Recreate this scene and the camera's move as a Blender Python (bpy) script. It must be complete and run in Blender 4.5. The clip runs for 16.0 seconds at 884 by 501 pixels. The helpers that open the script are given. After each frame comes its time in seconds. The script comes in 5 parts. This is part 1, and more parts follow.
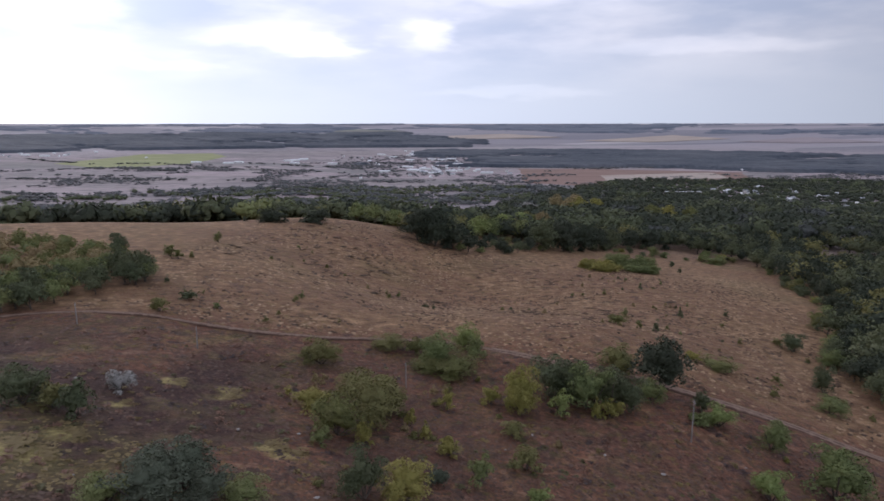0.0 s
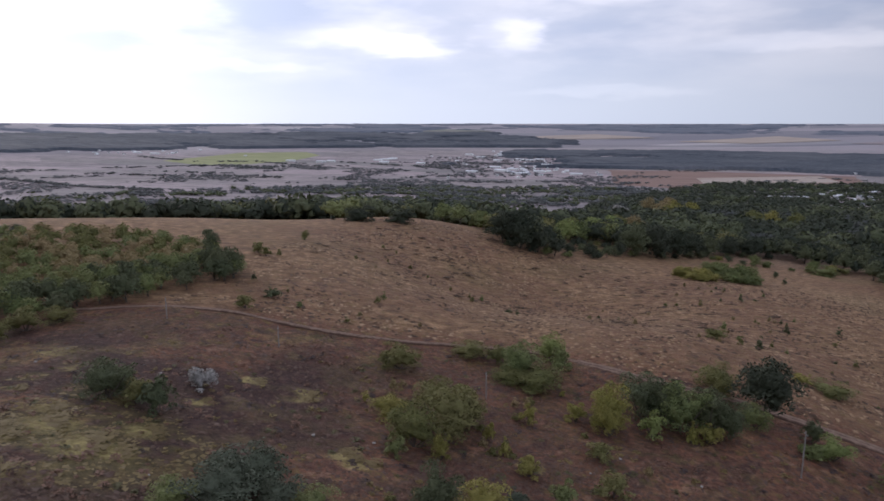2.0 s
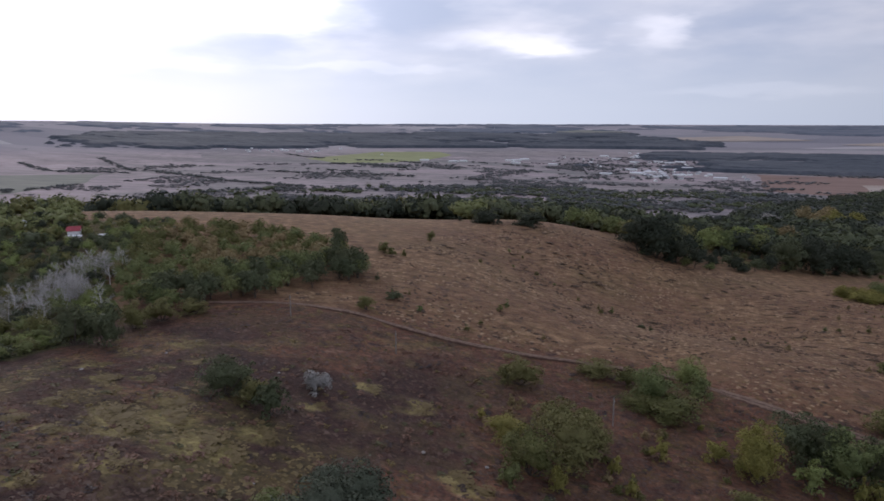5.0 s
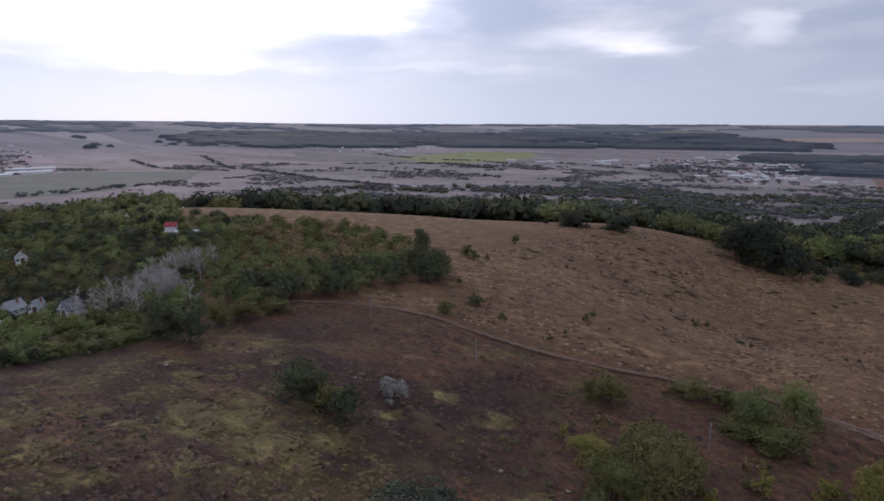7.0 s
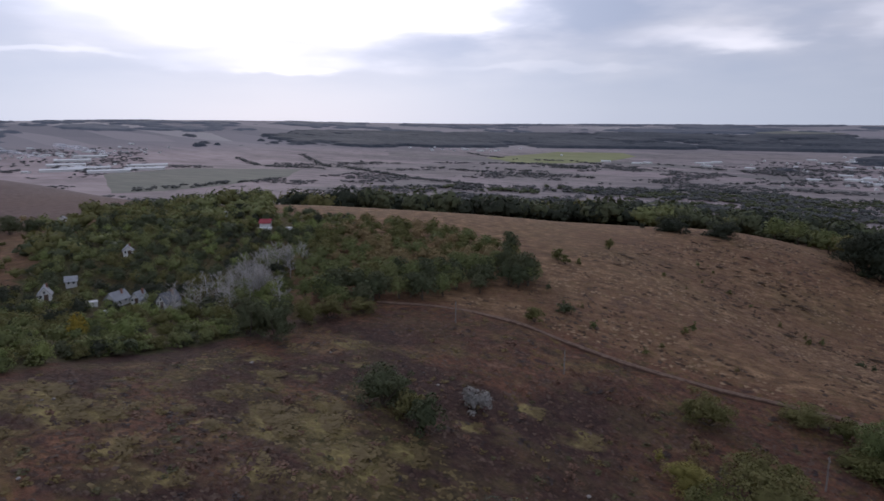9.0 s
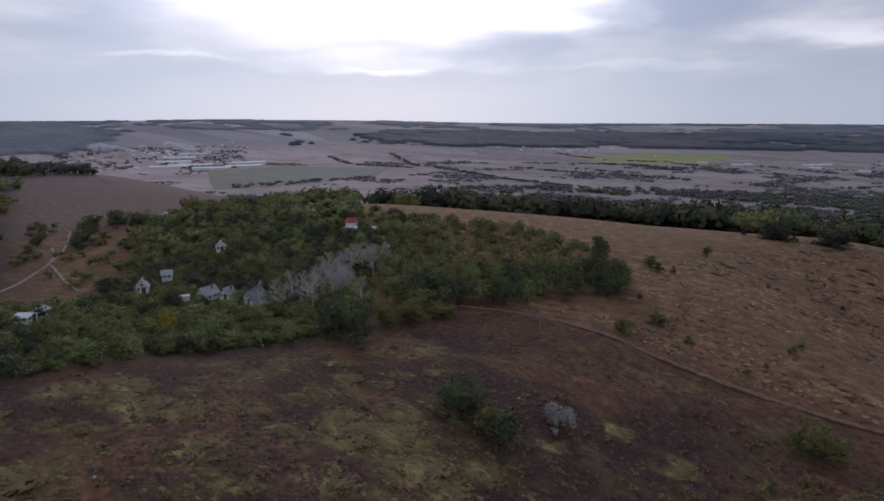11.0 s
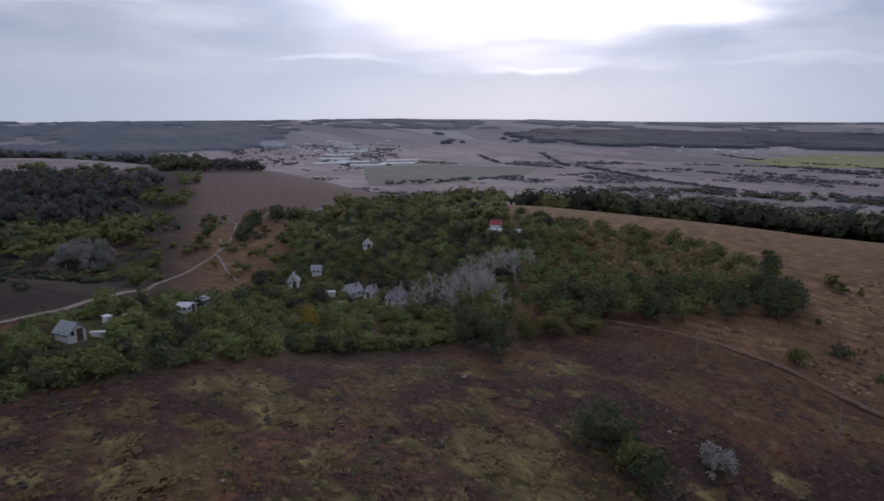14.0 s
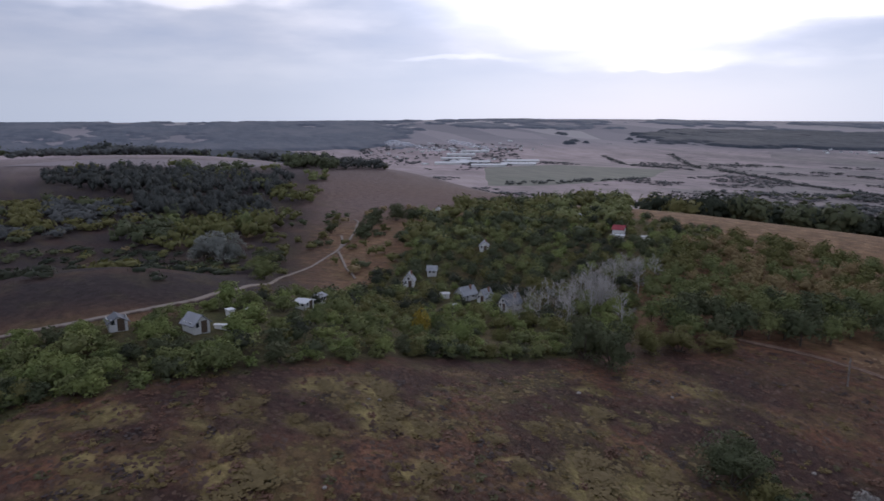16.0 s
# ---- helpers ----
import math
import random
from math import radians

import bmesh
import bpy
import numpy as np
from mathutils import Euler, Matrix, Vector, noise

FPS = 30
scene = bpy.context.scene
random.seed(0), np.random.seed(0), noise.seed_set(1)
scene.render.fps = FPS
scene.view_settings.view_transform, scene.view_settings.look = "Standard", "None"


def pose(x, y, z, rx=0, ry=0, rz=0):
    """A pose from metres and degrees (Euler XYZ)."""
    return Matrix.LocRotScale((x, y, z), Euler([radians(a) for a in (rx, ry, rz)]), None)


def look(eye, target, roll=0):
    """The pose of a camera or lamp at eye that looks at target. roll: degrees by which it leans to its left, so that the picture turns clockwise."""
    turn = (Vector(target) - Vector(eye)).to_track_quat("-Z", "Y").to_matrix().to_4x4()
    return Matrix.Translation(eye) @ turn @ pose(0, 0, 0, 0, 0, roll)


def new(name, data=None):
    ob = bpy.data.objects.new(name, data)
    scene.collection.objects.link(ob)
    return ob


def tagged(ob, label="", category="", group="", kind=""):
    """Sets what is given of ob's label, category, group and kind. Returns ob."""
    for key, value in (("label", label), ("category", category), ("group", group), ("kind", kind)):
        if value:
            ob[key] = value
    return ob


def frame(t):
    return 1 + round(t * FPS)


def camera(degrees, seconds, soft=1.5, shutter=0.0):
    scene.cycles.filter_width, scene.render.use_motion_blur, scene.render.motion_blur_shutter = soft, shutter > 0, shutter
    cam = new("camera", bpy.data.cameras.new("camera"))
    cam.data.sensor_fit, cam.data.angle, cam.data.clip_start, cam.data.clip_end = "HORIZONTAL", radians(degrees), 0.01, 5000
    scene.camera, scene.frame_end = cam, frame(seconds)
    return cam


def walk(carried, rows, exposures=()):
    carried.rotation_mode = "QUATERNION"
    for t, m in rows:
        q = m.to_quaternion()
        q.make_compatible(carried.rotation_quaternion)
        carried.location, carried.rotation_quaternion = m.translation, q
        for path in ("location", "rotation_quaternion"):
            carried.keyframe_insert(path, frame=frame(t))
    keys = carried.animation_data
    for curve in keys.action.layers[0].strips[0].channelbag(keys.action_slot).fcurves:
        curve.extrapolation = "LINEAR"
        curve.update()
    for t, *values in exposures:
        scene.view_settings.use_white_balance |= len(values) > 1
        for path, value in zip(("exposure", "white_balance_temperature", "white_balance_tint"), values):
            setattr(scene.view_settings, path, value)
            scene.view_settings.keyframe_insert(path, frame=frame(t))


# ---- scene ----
cam = camera(67.86, 16.0, soft=1.6, shutter=0.5)
# seconds, x, y, z, turn to the left, tilt, roll
ROWS = [
    (0.0, -0.00, -0.00, 62.00, 0.00, -11.31, -0.06),
    (0.5, 0.05, 1.43, 61.96, 1.90, -11.30, -0.06),
    (1.0, 0.07, 2.87, 61.92, 3.79, -11.29, -0.08),
    (1.5, 0.06, 4.27, 61.92, 5.70, -11.29, -0.07),
    (2.0, -0.00, 5.67, 61.93, 7.58, -11.30, -0.04),
    (2.5, -0.07, 7.05, 61.93, 9.50, -11.30, -0.02),
    (3.0, -0.16, 8.40, 61.90, 11.41, -11.28, -0.01),
    (3.5, -0.29, 9.73, 61.89, 13.30, -11.27, -0.02),
    (4.0, -0.47, 11.06, 61.89, 15.20, -11.27, 0.02),
    (6.5, -1.91, 17.25, 61.90, 24.58, -11.25, 0.02),
    (7.0, -2.40, 18.39, 61.87, 26.46, -11.26, 0.04),
    (7.5, -2.86, 19.43, 61.88, 28.22, -11.28, 0.06),
    (8.0, -3.37, 20.56, 61.89, 30.26, -11.28, 0.06),
    (8.5, -3.96, 21.62, 61.85, 32.24, -11.29, 0.06),
    (9.0, -4.60, 22.71, 61.77, 34.36, -11.29, 0.06),
    (9.5, -5.24, 23.72, 61.71, 36.41, -11.30, 0.04),
    (10.0, -5.89, 24.80, 61.70, 38.75, -11.30, 0.02),
    (12.5, -9.05, 29.18, 62.02, 46.61, -11.40, 0.02),
    (13.0, -9.79, 29.92, 62.05, 49.29, -11.41, -0.01),
    (13.5, -10.65, 30.76, 62.08, 52.22, -11.40, -0.05),
    (14.0, -11.41, 31.51, 62.12, 54.87, -11.40, -0.10),
    (14.5, -12.21, 32.18, 62.16, 57.51, -11.40, -0.13),
    (15.0, -12.98, 32.82, 62.17, 60.00, -11.41, -0.18),
    (15.5, -13.81, 33.39, 62.18, 62.80, -11.39, -0.19),
    (16.0, -14.66, 33.97, 62.20, 65.34, -11.39, -0.16),
]
walk(cam, [(t, pose(x, y, z, 90 + tilt, 0, turn) @ pose(0, 0, 0, 0, 0, roll)) for t, x, y, z, turn, tilt, roll in ROWS], [(0, 0.43, 6630, 15), (4, 0.15, 6620, 15), (7, -0.11, 6500, 15), (10, -0.36, 6500, 15), (13, -0.49, 6450, 15), (15, -0.36, 6430, 15), (16, -0.21, 6430, 15)])
EYE = 62.0

# ---- light ----
SUN_AZ, SUN_EL = 48.0, 17.0
scene.view_settings.exposure = 0.0


def nodes_of(tree):
    def add(kind, *inputs, **props):
        n = tree.nodes.new(kind)
        if "operation" in props:
            n.operation = props["operation"]
        if "data_type" in props:
            n.data_type = props["data_type"]
        if "attribute_name" in props:
            n.attribute_name = props["attribute_name"]
        if "sky_type" in props:
            n.sky_type, n.sun_disc = props["sky_type"], False
            n.sun_elevation, n.sun_rotation = props["sun_elevation"], props["sun_rotation"]
        for i, v in enumerate(inputs):
            if v is None:
                continue
            if isinstance(v, bpy.types.NodeSocket):
                tree.links.new(v, n.inputs[i])
            else:
                n.inputs[i].default_value = v
        return n
    return add


def make_sky():
    world = bpy.data.worlds.new("overcast_sky")
    world.use_nodes = True
    scene.world = world
    tree = world.node_tree
    tree.nodes.clear()
    add = nodes_of(tree)

    def m(op, a, b=None, c=None):
        return add("ShaderNodeMath", a, b, c, operation=op).outputs[0]

    way = add("ShaderNodeNewGeometry").outputs["Position"]
    way = add("ShaderNodeVectorMath", way, operation="NORMALIZE").outputs[0]
    xyz = add("ShaderNodeSeparateXYZ", way)
    x, y, z = xyz.outputs
    az = m("MULTIPLY", m("ARCTAN2", m("MULTIPLY", x, -1.0), y), 57.2958)
    el = m("MULTIPLY", m("ARCSINE", z), 57.2958)
    # soft cloud rolls, longer than they are high, that fade into pale air at the horizon
    flat = add("ShaderNodeCombineXYZ", m("MULTIPLY", az, 0.042), m("MULTIPLY", el, 0.155), 0.0).outputs[0]
    broad = add("ShaderNodeTexNoise", flat, None, 1.0, 3.0, 0.45, 2.0).outputs[0]
    fine = add("ShaderNodeTexNoise", flat, None, 2.7, 4.0, 0.5, 2.0).outputs[0]
    wob = m("MULTIPLY", m("SUBTRACT", fine, 0.5), 12.0)
    wob2 = m("MULTIPLY", m("SUBTRACT", add("ShaderNodeTexNoise", flat, None, 3.6, 3.0, 0.5, 2.0).outputs[0], 0.5), 5.0)

    def bank(a, e, wide, high):
        u = m("DIVIDE", m("ADD", m("SUBTRACT", az, a), m("MULTIPLY", wob, 1.2)), wide)
        v = m("DIVIDE", m("ADD", m("SUBTRACT", el, e), m("MULTIPLY", wob2, 0.5)), high)
        return m("EXPONENT", m("MULTIPLY", m("POWER", m("ADD", m("MULTIPLY", u, u), m("MULTIPLY", v, v)), 2.0), -1.0))

    # thin bright openings in the cloud, the widest one in front of the low sun
    bright = None
    openings = (
        (SUN_AZ, 11.9, 19.0, 5.6, 1.4), (32, 8.6, 8.0, 1.5, 0.3), (13, 6.3, 5.5, 0.85, 0.42), (10, 5.7, 4.5, 0.6, 0.25), (1.2, 6.9, 2.6, 1.2, 0.38),
        (34, 7.4, 4.0, 0.7, 0.25), (-22, 5.6, 9.0, 0.7, 0.22), (SUN_AZ - 1, 3.9, 4.5, 0.4, 0.3), (SUN_AZ, 4.6, 9.0, 0.9, 0.25), (64, 4.7, 5.0, 0.3, 0.25), (88, 9.3, 9.0, 0.9, 0.6), (-10, 9.9, 12.0, 0.8, 0.2), (26, 4.2, 8.0, 0.4, 0.12), (-6, 2.2, 7.0, 0.4, 0.1))
    for a, e, wide, high, s in openings:
        part_ = m("MULTIPLY", bank(a, e, wide, high), s)
        bright = part_ if bright is None else m("ADD", bright, part_)
    gap = m("MULTIPLY", add("ShaderNodeMapRange", fine, 0.45, 0.72, 0.0, 1.0).outputs[0], add("ShaderNodeMapRange", el, 2.5, 7.0, 0.0, 1.0).outputs[0])
    bright = m("ADD", bright, m("MULTIPLY", gap, 0.14))
    blue = add("ShaderNodeTexSky", sky_type="NISHITA", sun_elevation=radians(SUN_EL), sun_rotation=radians(-SUN_AZ)).outputs[0]
    blue = add("ShaderNodeVectorMath", blue, operation="SCALE")
    blue.inputs["Scale"].default_value = 0.05
    grey = add("ShaderNodeMix", add("ShaderNodeMapRange", m("ADD", m("MULTIPLY", broad, 0.65), m("MULTIPLY", fine, 0.35)), 0.40, 0.62, 0.0, 1.0).outputs[0], data_type="RGBA")
    grey.inputs[6].default_value = (0.46, 0.545, 0.735, 1)
    grey.inputs[7].default_value = (0.66, 0.71, 0.85, 1)
    low = add("ShaderNodeMix", add("ShaderNodeMapRange", el, 1.0, 6.5, 0.95, 0.0).outputs[0], data_type="RGBA")
    tree.links.new(grey.outputs[2], low.inputs[6])
    low.inputs[7].default_value = (0.58, 0.67, 0.83, 1)
    base = add("ShaderNodeMix", 0.93, data_type="RGBA")
    tree.links.new(blue.outputs[0], base.inputs[6])
    tree.links.new(low.outputs[2], base.inputs[7])
    glow = add("ShaderNodeVectorMath", (0.62, 0.58, 0.56), operation="SCALE")
    tree.links.new(bright, glow.inputs["Scale"])
    total = add("ShaderNodeVectorMath", base.outputs[2], glow.outputs[0], operation="ADD").outputs[0]
    # the whole sky brightens towards the hidden sun
    toward = m("COSINE", m("MULTIPLY", m("SUBTRACT", az, 50.0), 0.0174533))
    power = add("ShaderNodeMapRange", toward, 0.1, 1.0, 0.61, 1.18).outputs[0]
    # added fill: the unseen sky opposite the sun is raised as well
    behind = add("ShaderNodeMapRange", toward, -0.3, -1.0, 0.0, 0.7).outputs[0]
    # the sunward side brightens most of all low down, where the cloud is thin
    low_glow = m("MULTIPLY", add("ShaderNodeMapRange", el, 9.0, 26.0, 0.17, 0.0).outputs[0], add("ShaderNodeMapRange", toward, 0.86, 0.99, 0.0, 1.0).outputs[0])
    power = m("MULTIPLY", power, m("ADD", low_glow, 1.0))
    bg = add("ShaderNodeBackground", total, m("ADD", power, behind))
    tree.links.new(bg.outputs[0], add("ShaderNodeOutputWorld").inputs[0])


make_sky()
sun = new("sun", bpy.data.lights.new("sun", "SUN"))
sun.data.energy, sun.data.angle, sun.data.color = 0.7, radians(25), (1.0, 0.93, 0.86)
sun.matrix_world = look((0, 0, 0), (math.sin(radians(SUN_AZ)), -math.cos(radians(SUN_AZ)), -math.tan(radians(SUN_EL))))
sun.location = (0, 0, 300)


# ---- the lie of the land ----
def polar(az, d):
    return (-d * math.sin(radians(az)), d * math.cos(radians(az)))


KNOLLS = [(x, y, 38) for x in (-160, -110, -60, -10, 40, 90) for y in (30, 80, 130, 180, 230)]
KNOLLS += [(*polar(a, 285), 75) for a in (60, 40, 20, 0, -20, -40)]
KNOLLS += [(*polar(a, 450), 110) for a in (75, 55, 35, 15, -5, -25)]
KNOLLS += [(*polar(a, d), 200) for a, d in ((95, 330), (80, 620), (60, 700), (20, 700), (-20, 750), (-60, 400), (-90, 150), (180, 150), (130, 250), (110, 700), (-110, 500), (170, 500), (-50, 900), (80, 1000), (100, 1100), (115, 1300))]
KNOLLS += [(*polar(a, 345), 48) for a in (50, 42, 34, 26, 18, 10)]
KNOLLS += [(0, 150, 420), (-150, 0, 700), (-545, 228, 62)]
RISE = [18.8, -6.3, 2.6, 0.1, -1.3, 2.6, 6.2, 3.3, 0.6, -0.1, 16.2, 1.1, 7.1, 4.4, 7.0, -6.9, 6.6, -4.7, 5.4, -5.4, 2.0, 1.6, 4.5, 8.9, -0.3, 1.9, -6.9, -0.9, -1.5, 0.6, 6.2, 17.9, 13.3, -9.7, 13.4, -11.8, 1.0, 18.0, 12.6, 17.5, 7.6, -10.8, -7.2, 55.5, 3.6, 1.8, 13.4, 15.2, -2.1, 10.2, 47.9, 57.1, 4.1, 10.4, 8.5, 57.4, 63.4, 80.7, 2.2, 1.7, -3.1, 5.5, -7.8, 16.0, 51.5, 17.1, 12.0]


def ground(x, y):
    """Height of the land: a wide valley that rises to a far rim, and the hill with its knolls."""
    x, y = np.asarray(x, float), np.asarray(y, float)
    r, az = np.hypot(x, y), np.degrees(np.arctan2(-x, y))
    s = np.clip((r - 2300) / 2400, 0, 1)
    rim = -34 + 28 / (1 + np.exp(-(az - 44) / 4)) - 17 / (1 + np.exp(-(az - 67) / 3))
    z = EYE - 150 + (150 + rim) * s * s * (3 - 2 * s)
    for (cx, cy, wide), up in zip(KNOLLS, RISE):
        z = z + up * np.exp(-((x - cx) ** 2 + (y - cy) ** 2) / (2 * wide**2))
    return z


# ---- helpers of this place ----
def lattice(x, y, size, seed):
    """Smooth random values from 0 to 1 that change over about size metres."""
    g = np.random.RandomState(seed).rand(64, 64)
    u, v = np.asarray(x, float) / size, np.asarray(y, float) / size
    i, j = np.floor(u).astype(int), np.floor(v).astype(int)
    a, b = u - i, v - j
    a, b = a * a * (3 - 2 * a), b * b * (3 - 2 * b)
    i, j, i1, j1 = i % 64, j % 64, (i + 1) % 64, (j + 1) % 64
    return (g[i, j] * (1 - a) + g[i1, j] * a) * (1 - b) + (g[i, j1] * (1 - a) + g[i1, j1] * a) * b


def relief(x, y):
    """Humps and tussock mounds of the near sward."""
    away = np.maximum(np.abs(x + 25), np.abs(y - 105))
    return (lattice(x, y, 7, 11) - 0.5) * 0.5 * (1 - soft_step(away, 70, 120)) + (lattice(x, y, 2.3, 12) - 0.5) * 0.25 * (1 - soft_step(away, 30, 60))


def inside(x, y, poly):
    x, y = np.asarray(x, float), np.asarray(y, float)
    hit = np.zeros(x.shape, bool)
    for (x0, y0), (x1, y1) in zip(poly, poly[1:] + poly[:1]):
        hit ^= ((y0 > y) != (y1 > y)) & (x < (x1 - x0) * (y - y0) / (y1 - y0 + 1e-9) + x0)
    return hit


def soft_step(v, a, b):
    s = np.clip((v - a) / (b - a), 0, 1)
    return s * s * (3 - 2 * s)


def fast_mesh(name, verts, tris, mat, smooth=False, normals=None):
    me = bpy.data.meshes.new(name)
    verts, tris = np.asarray(verts, np.float32), np.asarray(tris, np.int32)
    me.vertices.add(len(verts))
    me.vertices.foreach_set("co", verts.ravel())
    me.loops.add(tris.size)
    me.loops.foreach_set("vertex_index", tris.ravel())
    me.polygons.add(len(tris))
    me.polygons.foreach_set("loop_start", np.arange(0, tris.size, 3, dtype=np.int32))
    me.polygons.foreach_set("use_smooth", np.full(len(tris), smooth))
    me.materials.append(mat)
    me.update(calc_edges=True)
    if normals is not None:
        me.polygons.foreach_set("use_smooth", np.full(len(tris), True))
        me.normals_split_custom_set_from_vertices(np.asarray(normals, np.float32))
    return me


def part(name, bm, material, parent, label=""):
    me = bpy.data.meshes.new(name)
    bm.to_mesh(me)
    bm.free()
    me.materials.append(material)
    return part_of(name, me, parent, label)


def part_of(name, me, parent, label=""):
    ob = new(name, me)
    ob.parent = parent
    return tagged(ob, label)


def box(bm, x0, x1, y0, y1, z0, z1, bevel=0.0):
    m = Matrix.Translation(((x0 + x1) / 2, (y0 + y1) / 2, (z0 + z1) / 2)) @ Matrix.Diagonal((x1 - x0, y1 - y0, z1 - z0, 1))
    vs = bmesh.ops.create_cube(bm, size=1.0, matrix=m)["verts"]
    if bevel:
        bmesh.ops.bevel(bm, geom=list({e for v in vs for e in v.link_edges}), offset=bevel, segments=1, affect="EDGES")
    return vs


def put(ob, x, y, turn=0.0, sx=1.0, sz=1.0, sink=0.0):
    ob.location = (x, y, float(ground(x, y)) - sink)
    ob.rotation_euler = (0, 0, radians(turn))
    ob.scale = (sx, sx, sz)
    return ob


# ---- materials ----
def material(name, rough=0.85):
    mat = bpy.data.materials.new(name)
    mat.use_nodes = True
    mat.node_tree.nodes.clear()
    add = nodes_of(mat.node_tree)
    bsdf = add("ShaderNodeBsdfPrincipled")
    bsdf.inputs["Roughness"].default_value = rough
    bsdf.inputs["Specular IOR Level"].default_value = 0.25
    mat.node_tree.links.new(bsdf.outputs[0], add("ShaderNodeOutputMaterial").inputs[0])
    return mat, add, bsdf


def blend(add, fac, a, b):
    n = add("ShaderNodeMix", fac, data_type="RGBA")
    for slot, v in ((6, a), (7, b)):
        if isinstance(v, bpy.types.NodeSocket):
            n.id_data.links.new(v, n.inputs[slot])
        else:
            n.inputs[slot].default_value = (*v, 1)
    return n.outputs[2]


def ramp(add, value, a, b):
    return add("ShaderNodeMapRange", value, a, b, 0.0, 1.0).outputs[0]


def noise_at(add, vector, scale, detail=4.0, rough=0.6):
    return add("ShaderNodeTexNoise", vector, None, scale, detail, rough).outputs[0]


def stretched(add, x, y, z):
    where = add("ShaderNodeNewGeometry").outputs["Position"]
    return add("ShaderNodeVectorMath", where, (x, y, z), operation="MULTIPLY").outputs[0]


def leaf_material(name, dark, light, dry):
    mat, add, bsdf = material(name, 0.75)
    geo = add("ShaderNodeNewGeometry")
    clumps = ramp(add, noise_at(add, geo.outputs["Position"], 1.3, 5.0, 0.7), 0.32, 0.68)
    tone = blend(add, add("ShaderNodeMath", add("ShaderNodeMath", geo.outputs["Random Per Island"], 0.35, operation="MULTIPLY").outputs[0], add("ShaderNodeMath", clumps, 0.55, operation="MULTIPLY").outputs[0], operation="ADD").outputs[0], dark, light)
    own = add("ShaderNodeObjectInfo").outputs["Random"]
    tone = blend(add, add("ShaderNodeMath", own, 0.30, operation="MULTIPLY").outputs[0], tone, dry)
    spots = noise_at(add, geo.outputs["Position"], 0.45, 3.0)
    tone = blend(add, add("ShaderNodeMath", ramp(add, spots, 0.5, 0.8), 0.45, operation="MULTIPLY").outputs[0], tone, dry)
    # whole plants differ: some stand dark and shut, some thin and light
    growth = ramp(add, noise_at(add, geo.outputs["Position"], 0.17, 2.0), 0.36, 0.64)
    stand = ramp(add, noise_at(add, geo.outputs["Position"], 0.024, 2.0), 0.38, 0.62)
    growth = add("ShaderNodeMath", add("ShaderNodeMath", growth, 0.6, operation="MULTIPLY").outputs[0], add("ShaderNodeMath", stand, 0.4, operation="MULTIPLY").outputs[0], operation="ADD").outputs[0]
    vigour = add("ShaderNodeMath", growth, add("ShaderNodeMath", own, 0.5, operation="MULTIPLY").outputs[0], operation="ADD").outputs[0]
    tone = blend(add, add("ShaderNodeMapRange", vigour, 0.1, 1.2, 0.32, 0.0).outputs[0], tone, tuple(0.62 * c for c in dark))
    mat.node_tree.links.new(tone, bsdf.inputs[0])
    # thin leaves let some light through
    thin = add("ShaderNodeBsdfTranslucent", tone)
    mixed = add("ShaderNodeMixShader", 0.25, bsdf.outputs[0], thin.outputs[0])
    mat.node_tree.links.new(mixed.outputs[0], mat.node_tree.nodes["Material Output"].inputs[0])
    return mat


LEAF = {
    "green": leaf_material("leaves_green", (0.088, 0.112, 0.043), (0.270, 0.316, 0.116), (0.262, 0.230, 0.098)),
    "dark": leaf_material("leaves_dark_green", (0.056, 0.070, 0.036), (0.145, 0.170, 0.083), (0.162, 0.148, 0.082)),
    "olive": leaf_material("leaves_olive", (0.098, 0.104, 0.036), (0.238, 0.236, 0.078), (0.240, 0.183, 0.088)),
    "yellow": leaf_material("leaves_yellow_green", (0.160, 0.158, 0.040), (0.390, 0.350, 0.095), (0.360, 0.278, 0.099)),
    "bright": leaf_material("leaves_fresh_green", (0.125, 0.168, 0.050), (0.34, 0.40, 0.140), (0.30, 0.27, 0.105)),
    "blue": leaf_material("leaves_blue_green", (0.060, 0.075, 0.048), (0.132, 0.155, 0.102), (0.135, 0.130, 0.088)),
    "willow": leaf_material("leaves_silver_willow", (0.210, 0.220, 0.190), (0.42, 0.435, 0.395), (0.33, 0.32, 0.28)),
    "silver": leaf_material("leaves_silver_grey", (0.26, 0.245, 0.225), (0.48, 0.455, 0.425), (0.32, 0.29, 0.25)),
    "orange": leaf_material("leaves_autumn_yellow", (0.26, 0.19, 0.030), (0.52, 0.40, 0.075), (0.36, 0.26, 0.05)),
    "brown": leaf_material("leaves_turning_brown", (0.190, 0.155, 0.075), (0.400, 0.310, 0.150), (0.330, 0.215, 0.125)),
    # distant and valley leaves: haze is mixed into these pale, greyed tones
    "distant": leaf_material("leaves_hazed_wood", (0.112, 0.116, 0.122), (0.175, 0.176, 0.176), (0.178, 0.160, 0.155)),
    "valley": leaf_material("leaves_hazed_thickets", (0.092, 0.100, 0.100), (0.155, 0.162, 0.154), (0.160, 0.146, 0.134)),
    "deep": leaf_material("leaves_deep_green", (0.028, 0.037, 0.024), (0.070, 0.085, 0.050), (0.082, 0.080, 0.052)),
    "pine": leaf_material("needles_dark_pine", (0.052, 0.060, 0.056), (0.100, 0.110, 0.100), (0.110, 0.105, 0.092)),
}


